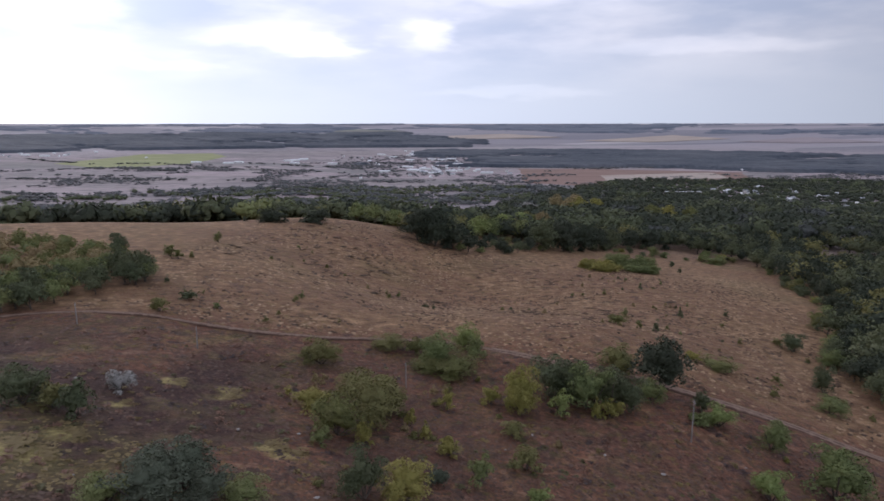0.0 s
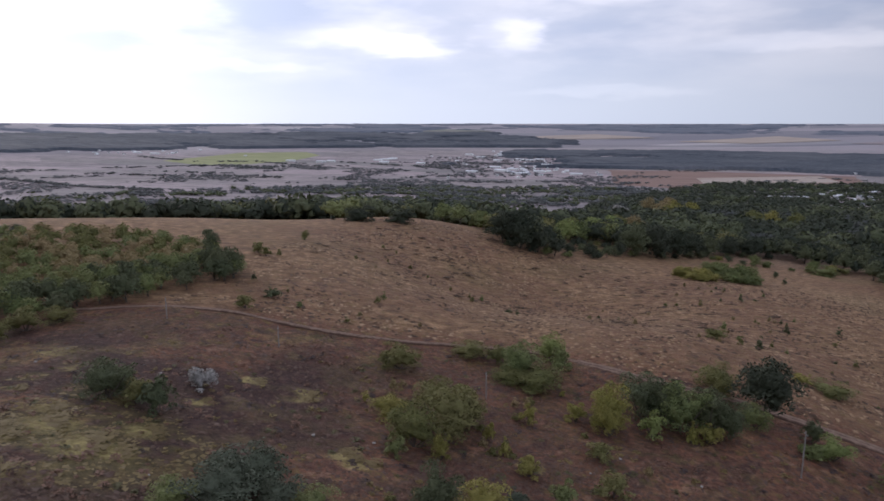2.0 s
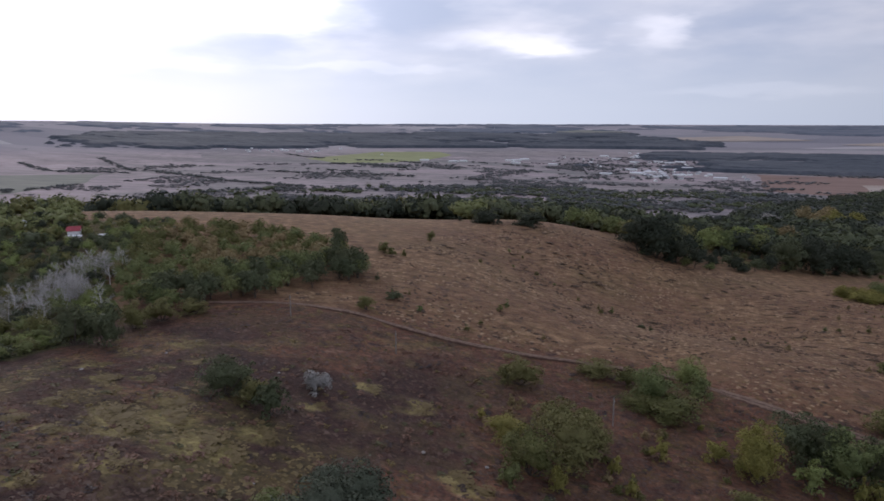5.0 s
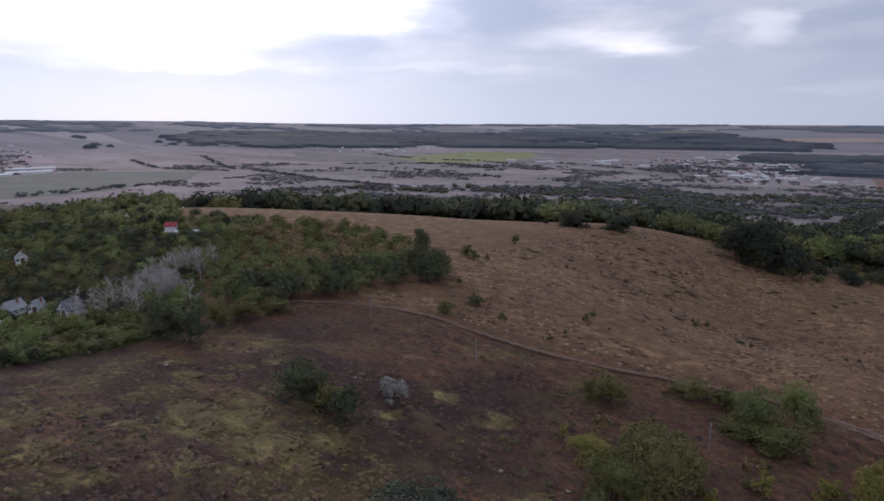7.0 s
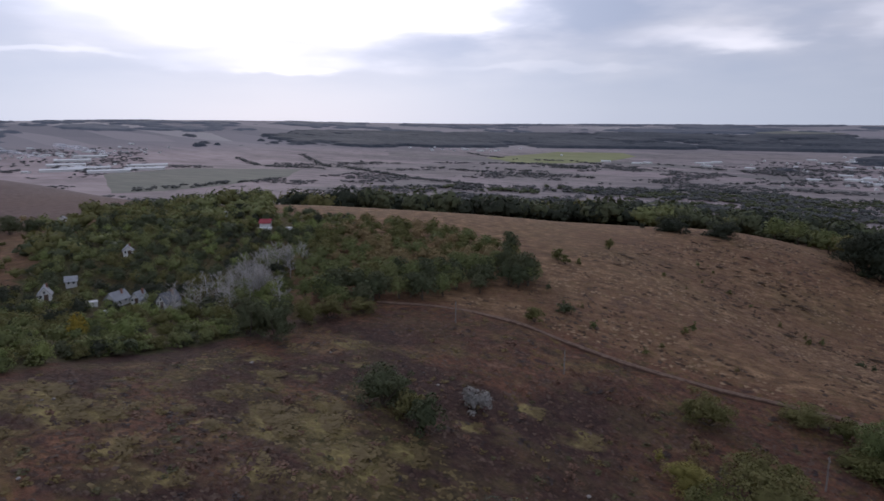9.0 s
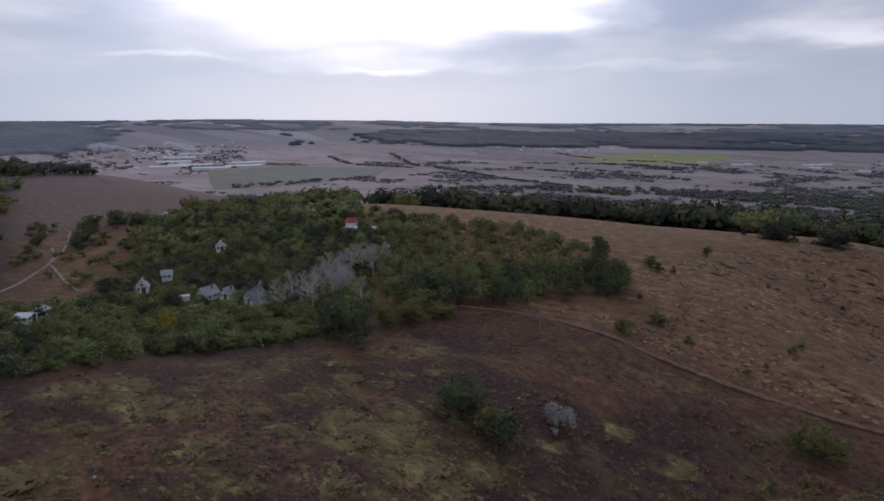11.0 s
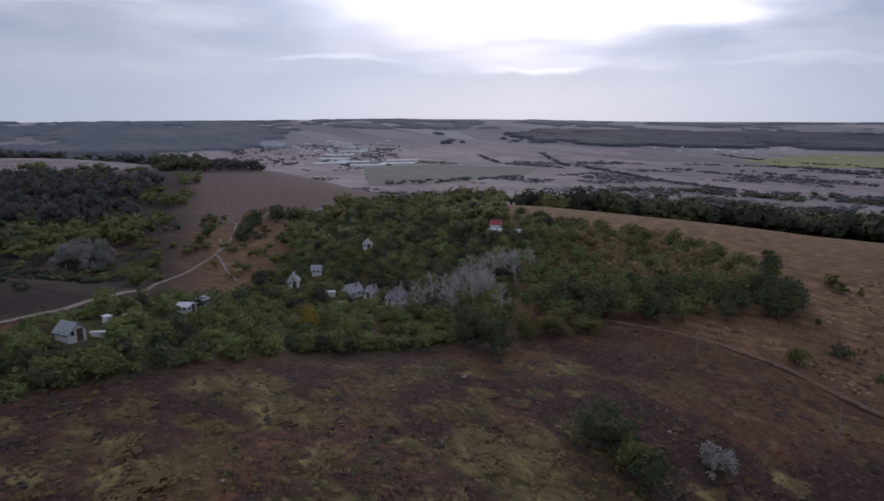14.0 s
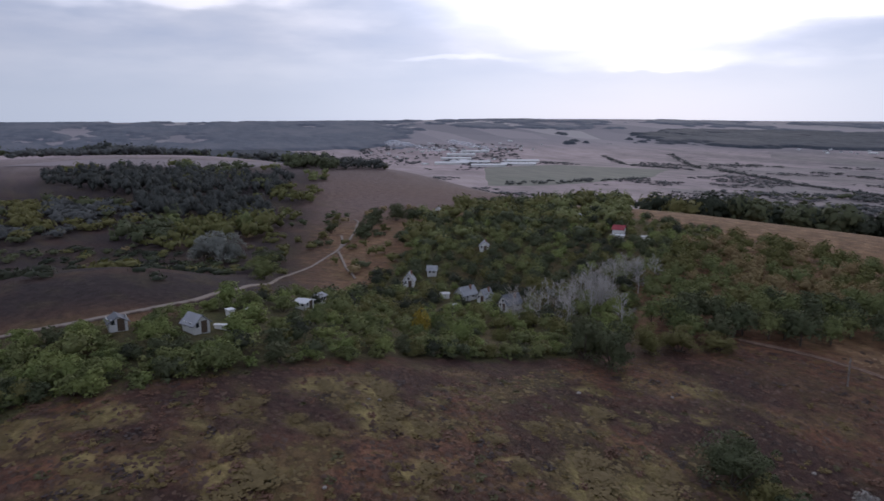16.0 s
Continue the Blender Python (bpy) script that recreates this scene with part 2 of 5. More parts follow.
def canopy_material(name, dark, light, dry):
    mat, add, bsdf = material(name, 0.9)
    where = add("ShaderNodeNewGeometry").outputs["Position"]
    crowns = noise_at(add, where, 0.09, 4.0)
    stands = noise_at(add, stretched(add, 0.6, 1.4, 1.0), 0.004, 4.0)
    groves = noise_at(add, stretched(add, 0.7, 1.6, 1.0), 0.018, 5.0, 0.65)
    mixed = add("ShaderNodeMath", ramp(add, crowns, 0.3, 0.7), ramp(add, groves, 0.36, 0.64), operation="MULTIPLY").outputs[0]
    tone = blend(add, mixed, dark, light)
    tone = blend(add, add("ShaderNodeMath", ramp(add, stands, 0.45, 0.65), 0.6, operation="MULTIPLY").outputs[0], tone, dry)
    mat.node_tree.links.new(tone, bsdf.inputs[0])
    return mat


# pine roof tinted blue-grey, which stands in for the air before it
FAR_HAZED_CANOPY = canopy_material("far_hazed_pine_canopy", (0.034, 0.042, 0.055), (0.092, 0.102, 0.120), (0.108, 0.110, 0.120))

# farthest canopy, paler and bluer still: more haze put into the colour
FAREST_HAZED_CANOPY = canopy_material("skyline_hazed_pine_canopy", (0.088, 0.101, 0.128), (0.155, 0.169, 0.204), (0.175, 0.175, 0.195))


def bark_material(name, a, b):
    mat, add, bsdf = material(name, 0.9)
    n = noise_at(add, stretched(add, 3, 3, 0.6), 1.5, 5.0)
    mat.node_tree.links.new(blend(add, ramp(add, n, 0.35, 0.65), a, b), bsdf.inputs[0])
    return mat


BARK = bark_material("bark_brown", (0.06, 0.045, 0.035), (0.13, 0.105, 0.085))
PALE_BARK = bark_material("bark_pale_grey", (0.34, 0.315, 0.295), (0.58, 0.55, 0.52))


def plain_material(name, a, b, scale=2.0, rough=0.8, bump=0.0):
    mat, add, bsdf = material(name, rough)
    where = add("ShaderNodeNewGeometry").outputs["Position"]
    n = noise_at(add, where, scale, 6.0)
    broad = noise_at(add, where, scale * 0.17, 3.0)
    f = add("ShaderNodeMath", ramp(add, n, 0.3, 0.7), ramp(add, broad, 0.3, 0.7), operation="MULTIPLY").outputs[0]
    mat.node_tree.links.new(blend(add, f, a, b), bsdf.inputs[0])
    if bump:
        k = add("ShaderNodeBump", bump, 0.1)
        mat.node_tree.links.new(n, k.inputs["Height"])
        mat.node_tree.links.new(k.outputs[0], bsdf.inputs["Normal"])
    return mat


WHITEWASH = plain_material("whitewashed_wall", (0.66, 0.66, 0.64), (0.84, 0.83, 0.80), 1.2)
PALE_WALL = plain_material("grey_plaster_wall", (0.58, 0.58, 0.58), (0.74, 0.74, 0.73), 1.2)
SLATE = plain_material("grey_corrugated_roof", (0.27, 0.275, 0.29), (0.42, 0.43, 0.45), 1.0)
DARK_ROOF = plain_material("dark_grey_roof", (0.13, 0.135, 0.15), (0.22, 0.225, 0.245), 1.0)
RED_ROOF = plain_material("faded_red_roof", (0.26, 0.045, 0.055), (0.38, 0.09, 0.10), 0.8)
WHITE_ROOF = plain_material("white_sheet_roof", (0.62, 0.62, 0.63), (0.82, 0.82, 0.82), 0.3)
GLASS_DARK = plain_material("dim_window_glass", (0.03, 0.035, 0.04), (0.05, 0.055, 0.06), 3.0, 0.15)
DOOR_WOOD = plain_material("weathered_door_wood", (0.10, 0.07, 0.05), (0.18, 0.13, 0.09), 4.0)
BRICK = plain_material("chimney_brick", (0.22, 0.11, 0.08), (0.33, 0.18, 0.13), 6.0)
POLE_WOOD = plain_material("weathered_pole_timber", (0.19, 0.17, 0.155), (0.31, 0.285, 0.26), 3.0)
PORCELAIN = plain_material("dull_porcelain", (0.25, 0.25, 0.24), (0.36, 0.36, 0.34), 8.0, 0.3)
LIMESTONE = plain_material("pale_stone", (0.24, 0.21, 0.19), (0.36, 0.33, 0.30), 2.0)


def ground_material():
    mat, add, bsdf = material("dry_grassland", 0.95)
    where = add("ShaderNodeNewGeometry").outputs["Position"]

    def layer(name):
        return add("ShaderNodeAttribute", attribute_name=name).outputs["Fac"]

    tuft = noise_at(add, stretched(add, 1.0, 1.0, 0.6), 0.75, 8.0, 0.72)
    clump = noise_at(add, stretched(add, 1.0, 1.0, 0.5), 0.16, 5.0, 0.62)
    along = add("ShaderNodeVectorMath", where, (0.92, 0.40, 0.0), operation="DOT_PRODUCT").outputs["Value"]
    over = add("ShaderNodeVectorMath", where, (-0.40, 0.92, 0.0), operation="DOT_PRODUCT").outputs["Value"]
    laid = add("ShaderNodeCombineXYZ", add("ShaderNodeMath", along, 0.56, operation="MULTIPLY").outputs[0], add("ShaderNodeMath", over, 0.8, operation="MULTIPLY").outputs[0], 0.0).outputs[0]
    streak = add("ShaderNodeTexNoise", laid, None, 0.40, 6.0, 0.66, 2.0, 0.0, 0.9).outputs[0]
    broad = noise_at(add, where, 0.025, 4.0)
    fleck = ramp(add, tuft, 0.36, 0.64)
    tone = blend(add, fleck, (0.060, 0.028, 0.018), (0.230, 0.104, 0.059))
    tone = blend(add, add("ShaderNodeMath", ramp(add, clump, 0.42, 0.60), 0.65, operation="MULTIPLY").outputs[0], tone, blend(add, fleck, (0.060, 0.028, 0.022), (0.145, 0.068, 0.048)))
    tone = blend(add, add("ShaderNodeMath", ramp(add, broad, 0.4, 0.65), 0.35, operation="MULTIPLY").outputs[0], tone, (0.116, 0.049, 0.026))
    straw = blend(add, ramp(add, clump, 0.38, 0.62), (0.210, 0.119, 0.061), (0.148, 0.080, 0.042))
    straw = blend(add, add("ShaderNodeMath", ramp(add, streak, 0.50, 0.64), 0.75, operation="MULTIPLY").outputs[0], straw, (0.400, 0.245, 0.134))
    # dark streaks: old tufts, with shade of tussocks and dips painted in
    straw = blend(add, add("ShaderNodeMath", ramp(add, streak, 0.47, 0.37), 0.75, operation="MULTIPLY").outputs[0], straw, (0.064, 0.036, 0.020))
    straw = blend(add, add("ShaderNodeMath", ramp(add, broad, 0.52, 0.66), 0.4, operation="MULTIPLY").outputs[0], straw, (0.115, 0.088, 0.036))
    straw = blend(add, add("ShaderNodeMath", fleck, 0.25, operation="MULTIPLY").outputs[0], straw, (0.205, 0.118, 0.062))
    # plants of different kinds stand in loose drifts
    for size, at, amount, dull, clear in ((0.33, 0.54, 0.75, (0.104, 0.070, 0.021), (0.178, 0.121, 0.041)), (0.27, 0.56, 0.7, (0.045, 0.039, 0.015), (0.096, 0.075, 0.029)), (0.21, 0.55, 0.8, (0.030, 0.018, 0.018), (0.068, 0.040, 0.037)), (0.41, 0.55, 0.75, (0.150, 0.080, 0.050), (0.270, 0.155, 0.100))):
        drift = noise_at(add, stretched(add, 1.0, 1.0, 0.5), size, 5.0, 0.66)
        tone = blend(add, add("ShaderNodeMath", ramp(add, drift, at, at + 0.09), amount, operation="MULTIPLY").outputs[0], tone, blend(add, fleck, dull, clear))
        straw = blend(add, add("ShaderNodeMath", ramp(add, drift, at + 0.02, at + 0.1), amount * 0.5, operation="MULTIPLY").outputs[0], straw, blend(add, fleck, dull, clear))
    tone = blend(add, layer("straw"), tone, straw)
    heath = blend(add, ramp(add, streak, 0.28, 0.72), (0.098, 0.064, 0.058), (0.225, 0.152, 0.136))
    heath = blend(add, add("ShaderNodeMath", fleck, 0.3, operation="MULTIPLY").outputs[0], heath, (0.072, 0.048, 0.043))
    tone = blend(add, layer("heath"), tone, heath)
    tone = blend(add, layer("dark"), tone, blend(add, fleck, (0.024, 0.012, 0.010), (0.068, 0.034, 0.028)))
    tone = blend(add, layer("soil"), tone, blend(add, fleck, (0.015, 0.010, 0.010), (0.046, 0.030, 0.030)))
    tone = blend(add, layer("lush"), tone, blend(add, fleck, (0.050, 0.039, 0.015), (0.145, 0.112, 0.043)))
    tone = blend(add, layer("garden"), tone, blend(add, fleck, (0.040, 0.044, 0.017), (0.110, 0.104, 0.040)))
    tone = blend(add, layer("ochre"), tone, blend(add, fleck, (0.140, 0.108, 0.040), (0.360, 0.286, 0.112)))
    far = noise_at(add, stretched(add, 0.7, 1.6, 1.0), 0.0065, 6.0, 0.65)
    patch = noise_at(add, stretched(add, 0.6, 1.5, 1.0), 0.0016, 3.0)
    # valley floor, its tones lightened and cooled to hold some haze
    plain = blend(add, ramp(add, far, 0.35, 0.65), (0.185, 0.160, 0.166), (0.375, 0.300, 0.305))
    plain = blend(add, add("ShaderNodeMath", ramp(add, patch, 0.45, 0.62), 0.35, operation="MULTIPLY").outputs[0], plain, (0.15, 0.15, 0.115))
    strips = add("ShaderNodeTexVoronoi", stretched(add, 0.8, 1.9, 0.0), None, 0.0042).outputs["Color"]
    strips = add("ShaderNodeSeparateColor", strips)
    plain = blend(add, add("ShaderNodeMath", strips.outputs[0], 0.75, operation="MULTIPLY").outputs[0], plain, blend(add, strips.outputs[1], (0.172, 0.170, 0.158), (0.395, 0.312, 0.312)))
    bushes = noise_at(add, stretched(add, 0.8, 1.4, 1.0), 0.03, 5.0, 0.7)
    plain = blend(add, add("ShaderNodeMath", ramp(add, bushes, 0.49, 0.64), 0.66, operation="MULTIPLY").outputs[0], plain, (0.125, 0.112, 0.110))
    # western plain paled: the sunward glow of haze is painted into it
    plain = blend(add, add("ShaderNodeMath", layer("dry"), 0.62, operation="MULTIPLY").outputs[0], plain, blend(add, ramp(add, far, 0.35, 0.65), (0.30, 0.235, 0.236), (0.52, 0.405, 0.405)))
    tone = blend(add, layer("plain"), tone, plain)
    # far tilled land in grey-mauve strips, distance haze painted as soil colour
    tilled = add("ShaderNodeSeparateColor", add("ShaderNodeTexVoronoi", stretched(add, 0.35, 1.9, 0.0), None, 0.0030).outputs["Color"])
    hazed_upland = blend(add, tilled.outputs[0], (0.185, 0.176, 0.196), (0.305, 0.272, 0.285))
    hazed_upland = blend(add, add("ShaderNodeMath", ramp(add, tilled.outputs[1], 0.6, 0.9), 0.7, operation="MULTIPLY").outputs[0], hazed_upland, (0.42, 0.385, 0.375))
    tone = blend(add, layer("hazed_upland"), tone, hazed_upland)
    mat.node_tree.links.new(tone, bsdf.inputs[0])
    bump = add("ShaderNodeBump", 0.9, 0.5)
    mat.node_tree.links.new(tuft, bump.inputs["Height"])
    mat.node_tree.links.new(bump.outputs[0], bsdf.inputs["Normal"])
    return mat


# ---- the ground, one sheet to the horizon ----
TRACK = [(-104, 140.5), (-94, 145), (-83, 149), (-71, 150.5), (-60, 149.5), (-47, 150.5), (-32, 154), (-21, 158), (-8, 160.5), (3, 160), (12, 156), (29, 147), (43, 144), (58, 141), (70, 139), (81, 135.5), (94, 129.5), (125, 114)]


def track_side(x, y):
    """How far north of the field track a place lies."""
    t = np.array(TRACK, float)
    return y - np.interp(x, t[:, 0], t[:, 1])


def lush(x, y):
    a = np.exp(-(((x + 58) / 17) ** 2 + ((y - 80) / 13) ** 2) ** 2)
    b = soft_step(x, -106, -98) * (1 - soft_step(x, -66, -56)) * soft_step(y, 0, 10) * (1 - soft_step(y, 100, 118))
    n = 0.6 * lattice(x, y, 5.5, 3) + 0.4 * lattice(x, y, 2.2, 4)
    return np.maximum(a * soft_step(n, 0.30, 0.55), np.maximum(b * 0.6, 0.25 * (track_side(x, y) < 0)) * soft_step(n, 0.56, 0.70))


# low mats of yellowish weeds: x, y, width
WEEDS = [(-83, 27, 4.6), (-79, 32, 5.6), (-92, 28, 7.2), (-82, 40, 5.2), (-90, 43, 5.0), (-95, 52, 6.1), (-97, 56, 4.7), (-85, 58, 7.1), (-82, 62, 5.6), (-82, 56, 4.1), (-82, 78, 3.5), (-79, 70, 3.6), (-73, 70, 3.4), (-73, 79, 5.8), (-80, 94, 3.4), (-88, 113, 6.0), (-80, 106, 3.6), (-75, 40, 7.8), (-73, 58, 4.9), (-92, 20, 6.6), (-85, 90, 5.1), (-83, 50, 3.3)]
WEEDS += [(-90, 68, 3.1), (-69, 77, 6.9), (-86, 36, 2.7), (-86, 48, 2.7), (-102, 23, 4.0), (-50, 116, 4.4), (-40, 115, 5.2), (-61, 67, 6.2), (-26, 121, 6.6), (-94, 60, 7.0), (-88, 72, 2.7), (-64, 59, 4.0), (-53, 79, 5.8), (-53, 102, 3.9), (-24, 94, 5.3), (-92, 95, 4.5), (-27, 96, 4.8), (1, 105, 4.1), (-66, 84, 7.0), (-58, 79, 8.0), (-70, 88, 5.5), (-54, 87, 6.0), (-64, 95, 5.0)]


def ochre(x, y):
    """Yellowish herbs: the weed mats and loose blotches between them."""
    px, py = x + (lattice(x, y, 2.6, 41) - 0.5) * 2.8, y + (lattice(x, y, 2.6, 42) - 0.5) * 2.8
    out = np.zeros_like(x)
    for wx, wy, wide in WEEDS:
        out = np.maximum(out, 1 - soft_step(np.hypot(px - wx, py - wy), wide * 0.22, wide * 0.60))
    n = 0.7 * lattice(x, y, 7, 43) + 0.3 * lattice(x, y, 2.4, 44)
    loose = soft_step(n, 0.66, 0.78) * (track_side(x, y) < -4) * soft_step(-x, -70, 60) * (x > -104) * (y < 150) * (y > -40)
    return np.maximum(out, loose * 0.24) * (0.65 + 0.35 * lattice(x, y, 1.6, 45))


GARDENS = [(-98, 8), (-98, 22), (-99, 31), (-100, 40), (-103, 48), (-105, 57), (-107, 64), (-110, 70), (-108, 98), (-110, 115), (-120, 128), (-145, 150), (-165, 190), (-176, 214), (-215, 205), (-262, 200), (-290, 178), (-262, 150), (-235, 122), (-206, 104), (-192, 92), (-160, 66), (-140, 50), (-128, 38), (-124, 10)]


def make_ground():
    n = 410
    w = 4900 * np.sinh(6 * np.linspace(-1, 1, n)) / np.sinh(6)
    x, y = np.meshgrid(w - 25, w + 105)
    z = ground(x, y)
    r = np.hypot(x, y)
    z += relief(x, y)
    i = np.arange(n * n).reshape(n, n)
    a, b, c, d = i[:-1, :-1].ravel(), i[:-1, 1:].ravel(), i[1:, 1:].ravel(), i[1:, :-1].ravel()
    me = fast_mesh("ground", np.stack([x, y, z], -1).reshape(-1, 3), np.concatenate([np.stack([a, b, c], -1), np.stack([a, c, d], -1)]), ground_material(), True)
    side = track_side(x, y)
    bare_end = np.exp(-(((x + 84) / 14) ** 2 + ((y - 156) / 6) ** 2))
    west = soft_step(-x, 108, 128)
    straw = np.clip(soft_step(side, 0, 14) * (1 - 0.9 * soft_step(-x, 230, 330)) * (0.68 + 0.8 * (lattice(x, y, 28, 5) - 0.3)) + bare_end + west * (0.30 + 0.45 * lattice(x, y, 34, 10)), 0, 1)
    near = (1 - soft_step(side, -30, 4)) * (1 - west)
    dark = np.clip(near * (0.24 + soft_step(-x, -10, 50) * 0.72) * soft_step(lattice(x, y, 11, 6) * 0.65 + lattice(x, y, 3.5, 7) * 0.35, 0.22, 0.60), 0, 1)
    hollow = soft_step(-x, 122, 142) * (1 - soft_step(y + 0.25 * x, 8, 40)) * (1 - soft_step(r, 480, 620))
    dark = np.maximum(dark, hollow * (0.85 + 0.15 * lattice(x, y, 30, 8)))
    # "dry" marks the western plain that takes the painted haze glow
    layers = {"heath": soft_step(-x, 275, 345) * (0.75 + 0.25 * lattice(x, y, 24, 34)), "straw": straw * (1 - soft_step(r, 500, 800)), "dark": dark * (1 - soft_step(r, 500, 700)), "lush": lush(x, y), "garden": inside(x + (lattice(x, y, 6, 31) - 0.5) * 6, y + (lattice(x, y, 6, 32) - 0.5) * 6, GARDENS) * (0.55 + 0.45 * lattice(x, y, 9, 33)), "plain": soft_step(r, 420, 760), "hazed_upland": soft_step(r, 2700, 3300), "dry": soft_step(np.degrees(np.arctan2(-x, y)), 36, 56) * soft_step(r, 500, 900), "soil": hollow * soft_step(lattice(x, y, 16, 35) * 0.6 + lattice(x, y, 5, 36) * 0.4, 0.2, 0.5), "ochre": ochre(x, y)}
    for name, values in layers.items():
        me.attributes.new(name, "FLOAT", "POINT").data.foreach_set("value", values.astype(np.float32).ravel())
    return tagged(new("ground", me), "dry brown grassland hill falling to a wide pale valley", "ground", kind="structure")


make_ground()


# ---- tracks ----
def track_material(name, soil_a, soil_b, verge):
    mat, add, bsdf = material(name, 0.95)
    n = noise_at(add, stretched(add, 1, 1, 1), 0.8, 5.0)
    rut = add("ShaderNodeAttribute", attribute_name="rut").outputs["Fac"]
    soil = blend(add, ramp(add, n, 0.3, 0.7), soil_a, soil_b)
    edge = add("ShaderNodeMath", rut, add("ShaderNodeMath", n, 0.5, operation="SUBTRACT").outputs[0], operation="ADD").outputs[0]
    mat.node_tree.links.new(blend(add, ramp(add, edge, 0.25, 0.6), verge, soil), bsdf.inputs[0])
    return mat


FIELD_SOIL = track_material("dry_track_soil", (0.13, 0.080, 0.058), (0.225, 0.150, 0.108), (0.070, 0.040, 0.028))
PALE_SOIL = track_material("pale_dirt_road_soil", (0.19, 0.152, 0.128), (0.30, 0.25, 0.215), (0.085, 0.058, 0.042))


def ribbon(name, points, width, mat, label, ruts=True):
    t = np.array(points, float)
    d = np.r_[0, np.cumsum(np.hypot(*np.diff(t, axis=0).T))]
    s = np.arange(0, d[-1], 1.5)
    p = np.stack([np.interp(s, d, t[:, k]) for k in (0, 1)], 1)
    for _ in range(4):
        p[1:-1] = (p[:-2] + 2 * p[1:-1] + p[2:]) / 4
    p[1:-1, 1] += (lattice(s, s * 0, 9, 21)[1:-1] - 0.5) * 0.7
    way = np.gradient(p, axis=0)
    way /= np.linalg.norm(way, axis=1)[:, None]
    across = np.linspace(-0.5, 0.5, 9)
    shape = (0, 0.5, 1, 0.75, 0.25, 0.75, 1, 0.5, 0) if ruts else (0, 0.6, 1, 1, 1, 1, 1, 0.6, 0)
    wide = width * (0.85 + 0.3 * lattice(s, s * 0 + 5, 8, 22))
    x = p[:, :1] - way[:, 1:] * across * wide[:, None]
    y = p[:, 1:] + way[:, :1] * across * wide[:, None]
    z = ground(x, y) + 0.34 - 0.08 * np.array(shape)
    z[:, (0, -1)] -= 0.5
    n, k = x.shape
    i = np.arange(n * k).reshape(n, k)
    a, b, c, e = i[:-1, :-1].ravel(), i[:-1, 1:].ravel(), i[1:, 1:].ravel(), i[1:, :-1].ravel()
    me = fast_mesh(name, np.stack([x, y, z], -1).reshape(-1, 3), np.concatenate([np.stack([a, b, c], -1), np.stack([a, c, e], -1)]), mat, True)
    me.attributes.new("rut", "FLOAT", "POINT").data.foreach_set("value", np.tile(shape, n).astype(np.float32))
    return tagged(new(name, me), label, "road", kind="structure")


ribbon("field_track", TRACK[:12], 1.6, FIELD_SOIL, "rutted earth track across the dry grass")
ribbon("field_track_east", TRACK[10:], 3.0, FIELD_SOIL, "pale double-rutted earth track between the bushes")
ribbon("dirt_road", [(-125, -10), (-126, 10), (-126, 22), (-129, 32), (-135, 41), (-150, 50), (-180, 61), (-209, 70), (-228, 85), (-246, 98), (-258, 103), (-276, 108)], 1.15, PALE_SOIL, "pale winding dirt road below the gardens", False)
ribbon("dirt_road_branch", [(-246, 98), (-264, 108), (-285, 117), (-306, 125), (-318, 126)], 1.15, PALE_SOIL, "pale dirt road climbing out of the hollow", False)
ribbon("dirt_road_spur", [(-244, 98), (-236, 96), (-219, 93), (-202, 91)], 1.0, PALE_SOIL, "faint earth track joining the dirt road", False)


# ---- plants ----
def leaves(rng, lobes, count, size, wild=0.8, lift=0.7):
    """Small leaf sprays on the skins of some lobes (x, y, z, radius): vertices and triangles."""
    lobes = np.asarray(lobes, float)
    pick = rng.choice(len(lobes), count, p=lobes[:, 3] ** 2 / (lobes[:, 3] ** 2).sum())
    way = rng.normal(size=(count, 3))
    way[:, 2] = np.where(way[:, 2] < -0.3, -way[:, 2], way[:, 2])
    way /= np.linalg.norm(way, axis=1)[:, None]
    spot = lobes[pick, :3] + way * lobes[pick, 3:] * (rng.uniform(0.62, 1.08, (count, 1)) ** 0.7 + (rng.rand(count, 1) < 0.14) * rng.uniform(0.1, 0.35, (count, 1)))
    spot[:, 2] = np.maximum(spot[:, 2], 0.02)
    facing = way + rng.normal(size=(count, 3)) * wild
    facing *= np.sign((facing * (way + (0, 0, lift))).sum(1, keepdims=True))
    facing /= np.linalg.norm(facing, axis=1)[:, None]
    side = np.cross(facing, rng.normal(size=(count, 3)))
    side /= np.linalg.norm(side, axis=1)[:, None]
    up = np.cross(facing, side)
    s = size * rng.uniform(0.6, 1.35, (count, 1))
    v = np.stack([spot - side * s * 0.5, spot - up * s * 0.62 + facing * s * 0.12, spot + side * s * 0.5, spot + up * s * 0.62 + facing * s * 0.12], 1).reshape(-1, 3)
    q = np.arange(count)[:, None] * 4
    soft = way + facing * 0.35 + (0, 0, 0.2)
    soft /= np.linalg.norm(soft, axis=1)[:, None]
    return v, np.concatenate([q + (0, 1, 2), q + (0, 2, 3)]), np.repeat(soft, 4, 0)


def rounded(sub):
    bm = bmesh.new()
    bmesh.ops.create_icosphere(bm, subdivisions=sub, radius=1.0)
    v, t = np.array([p.co[:] for p in bm.verts]), np.array([[p.index for p in f.verts] for f in bm.faces])
    bm.free()
    return v, t


SKIN = {k: rounded(k) for k in (1, 2, 3, 4)}


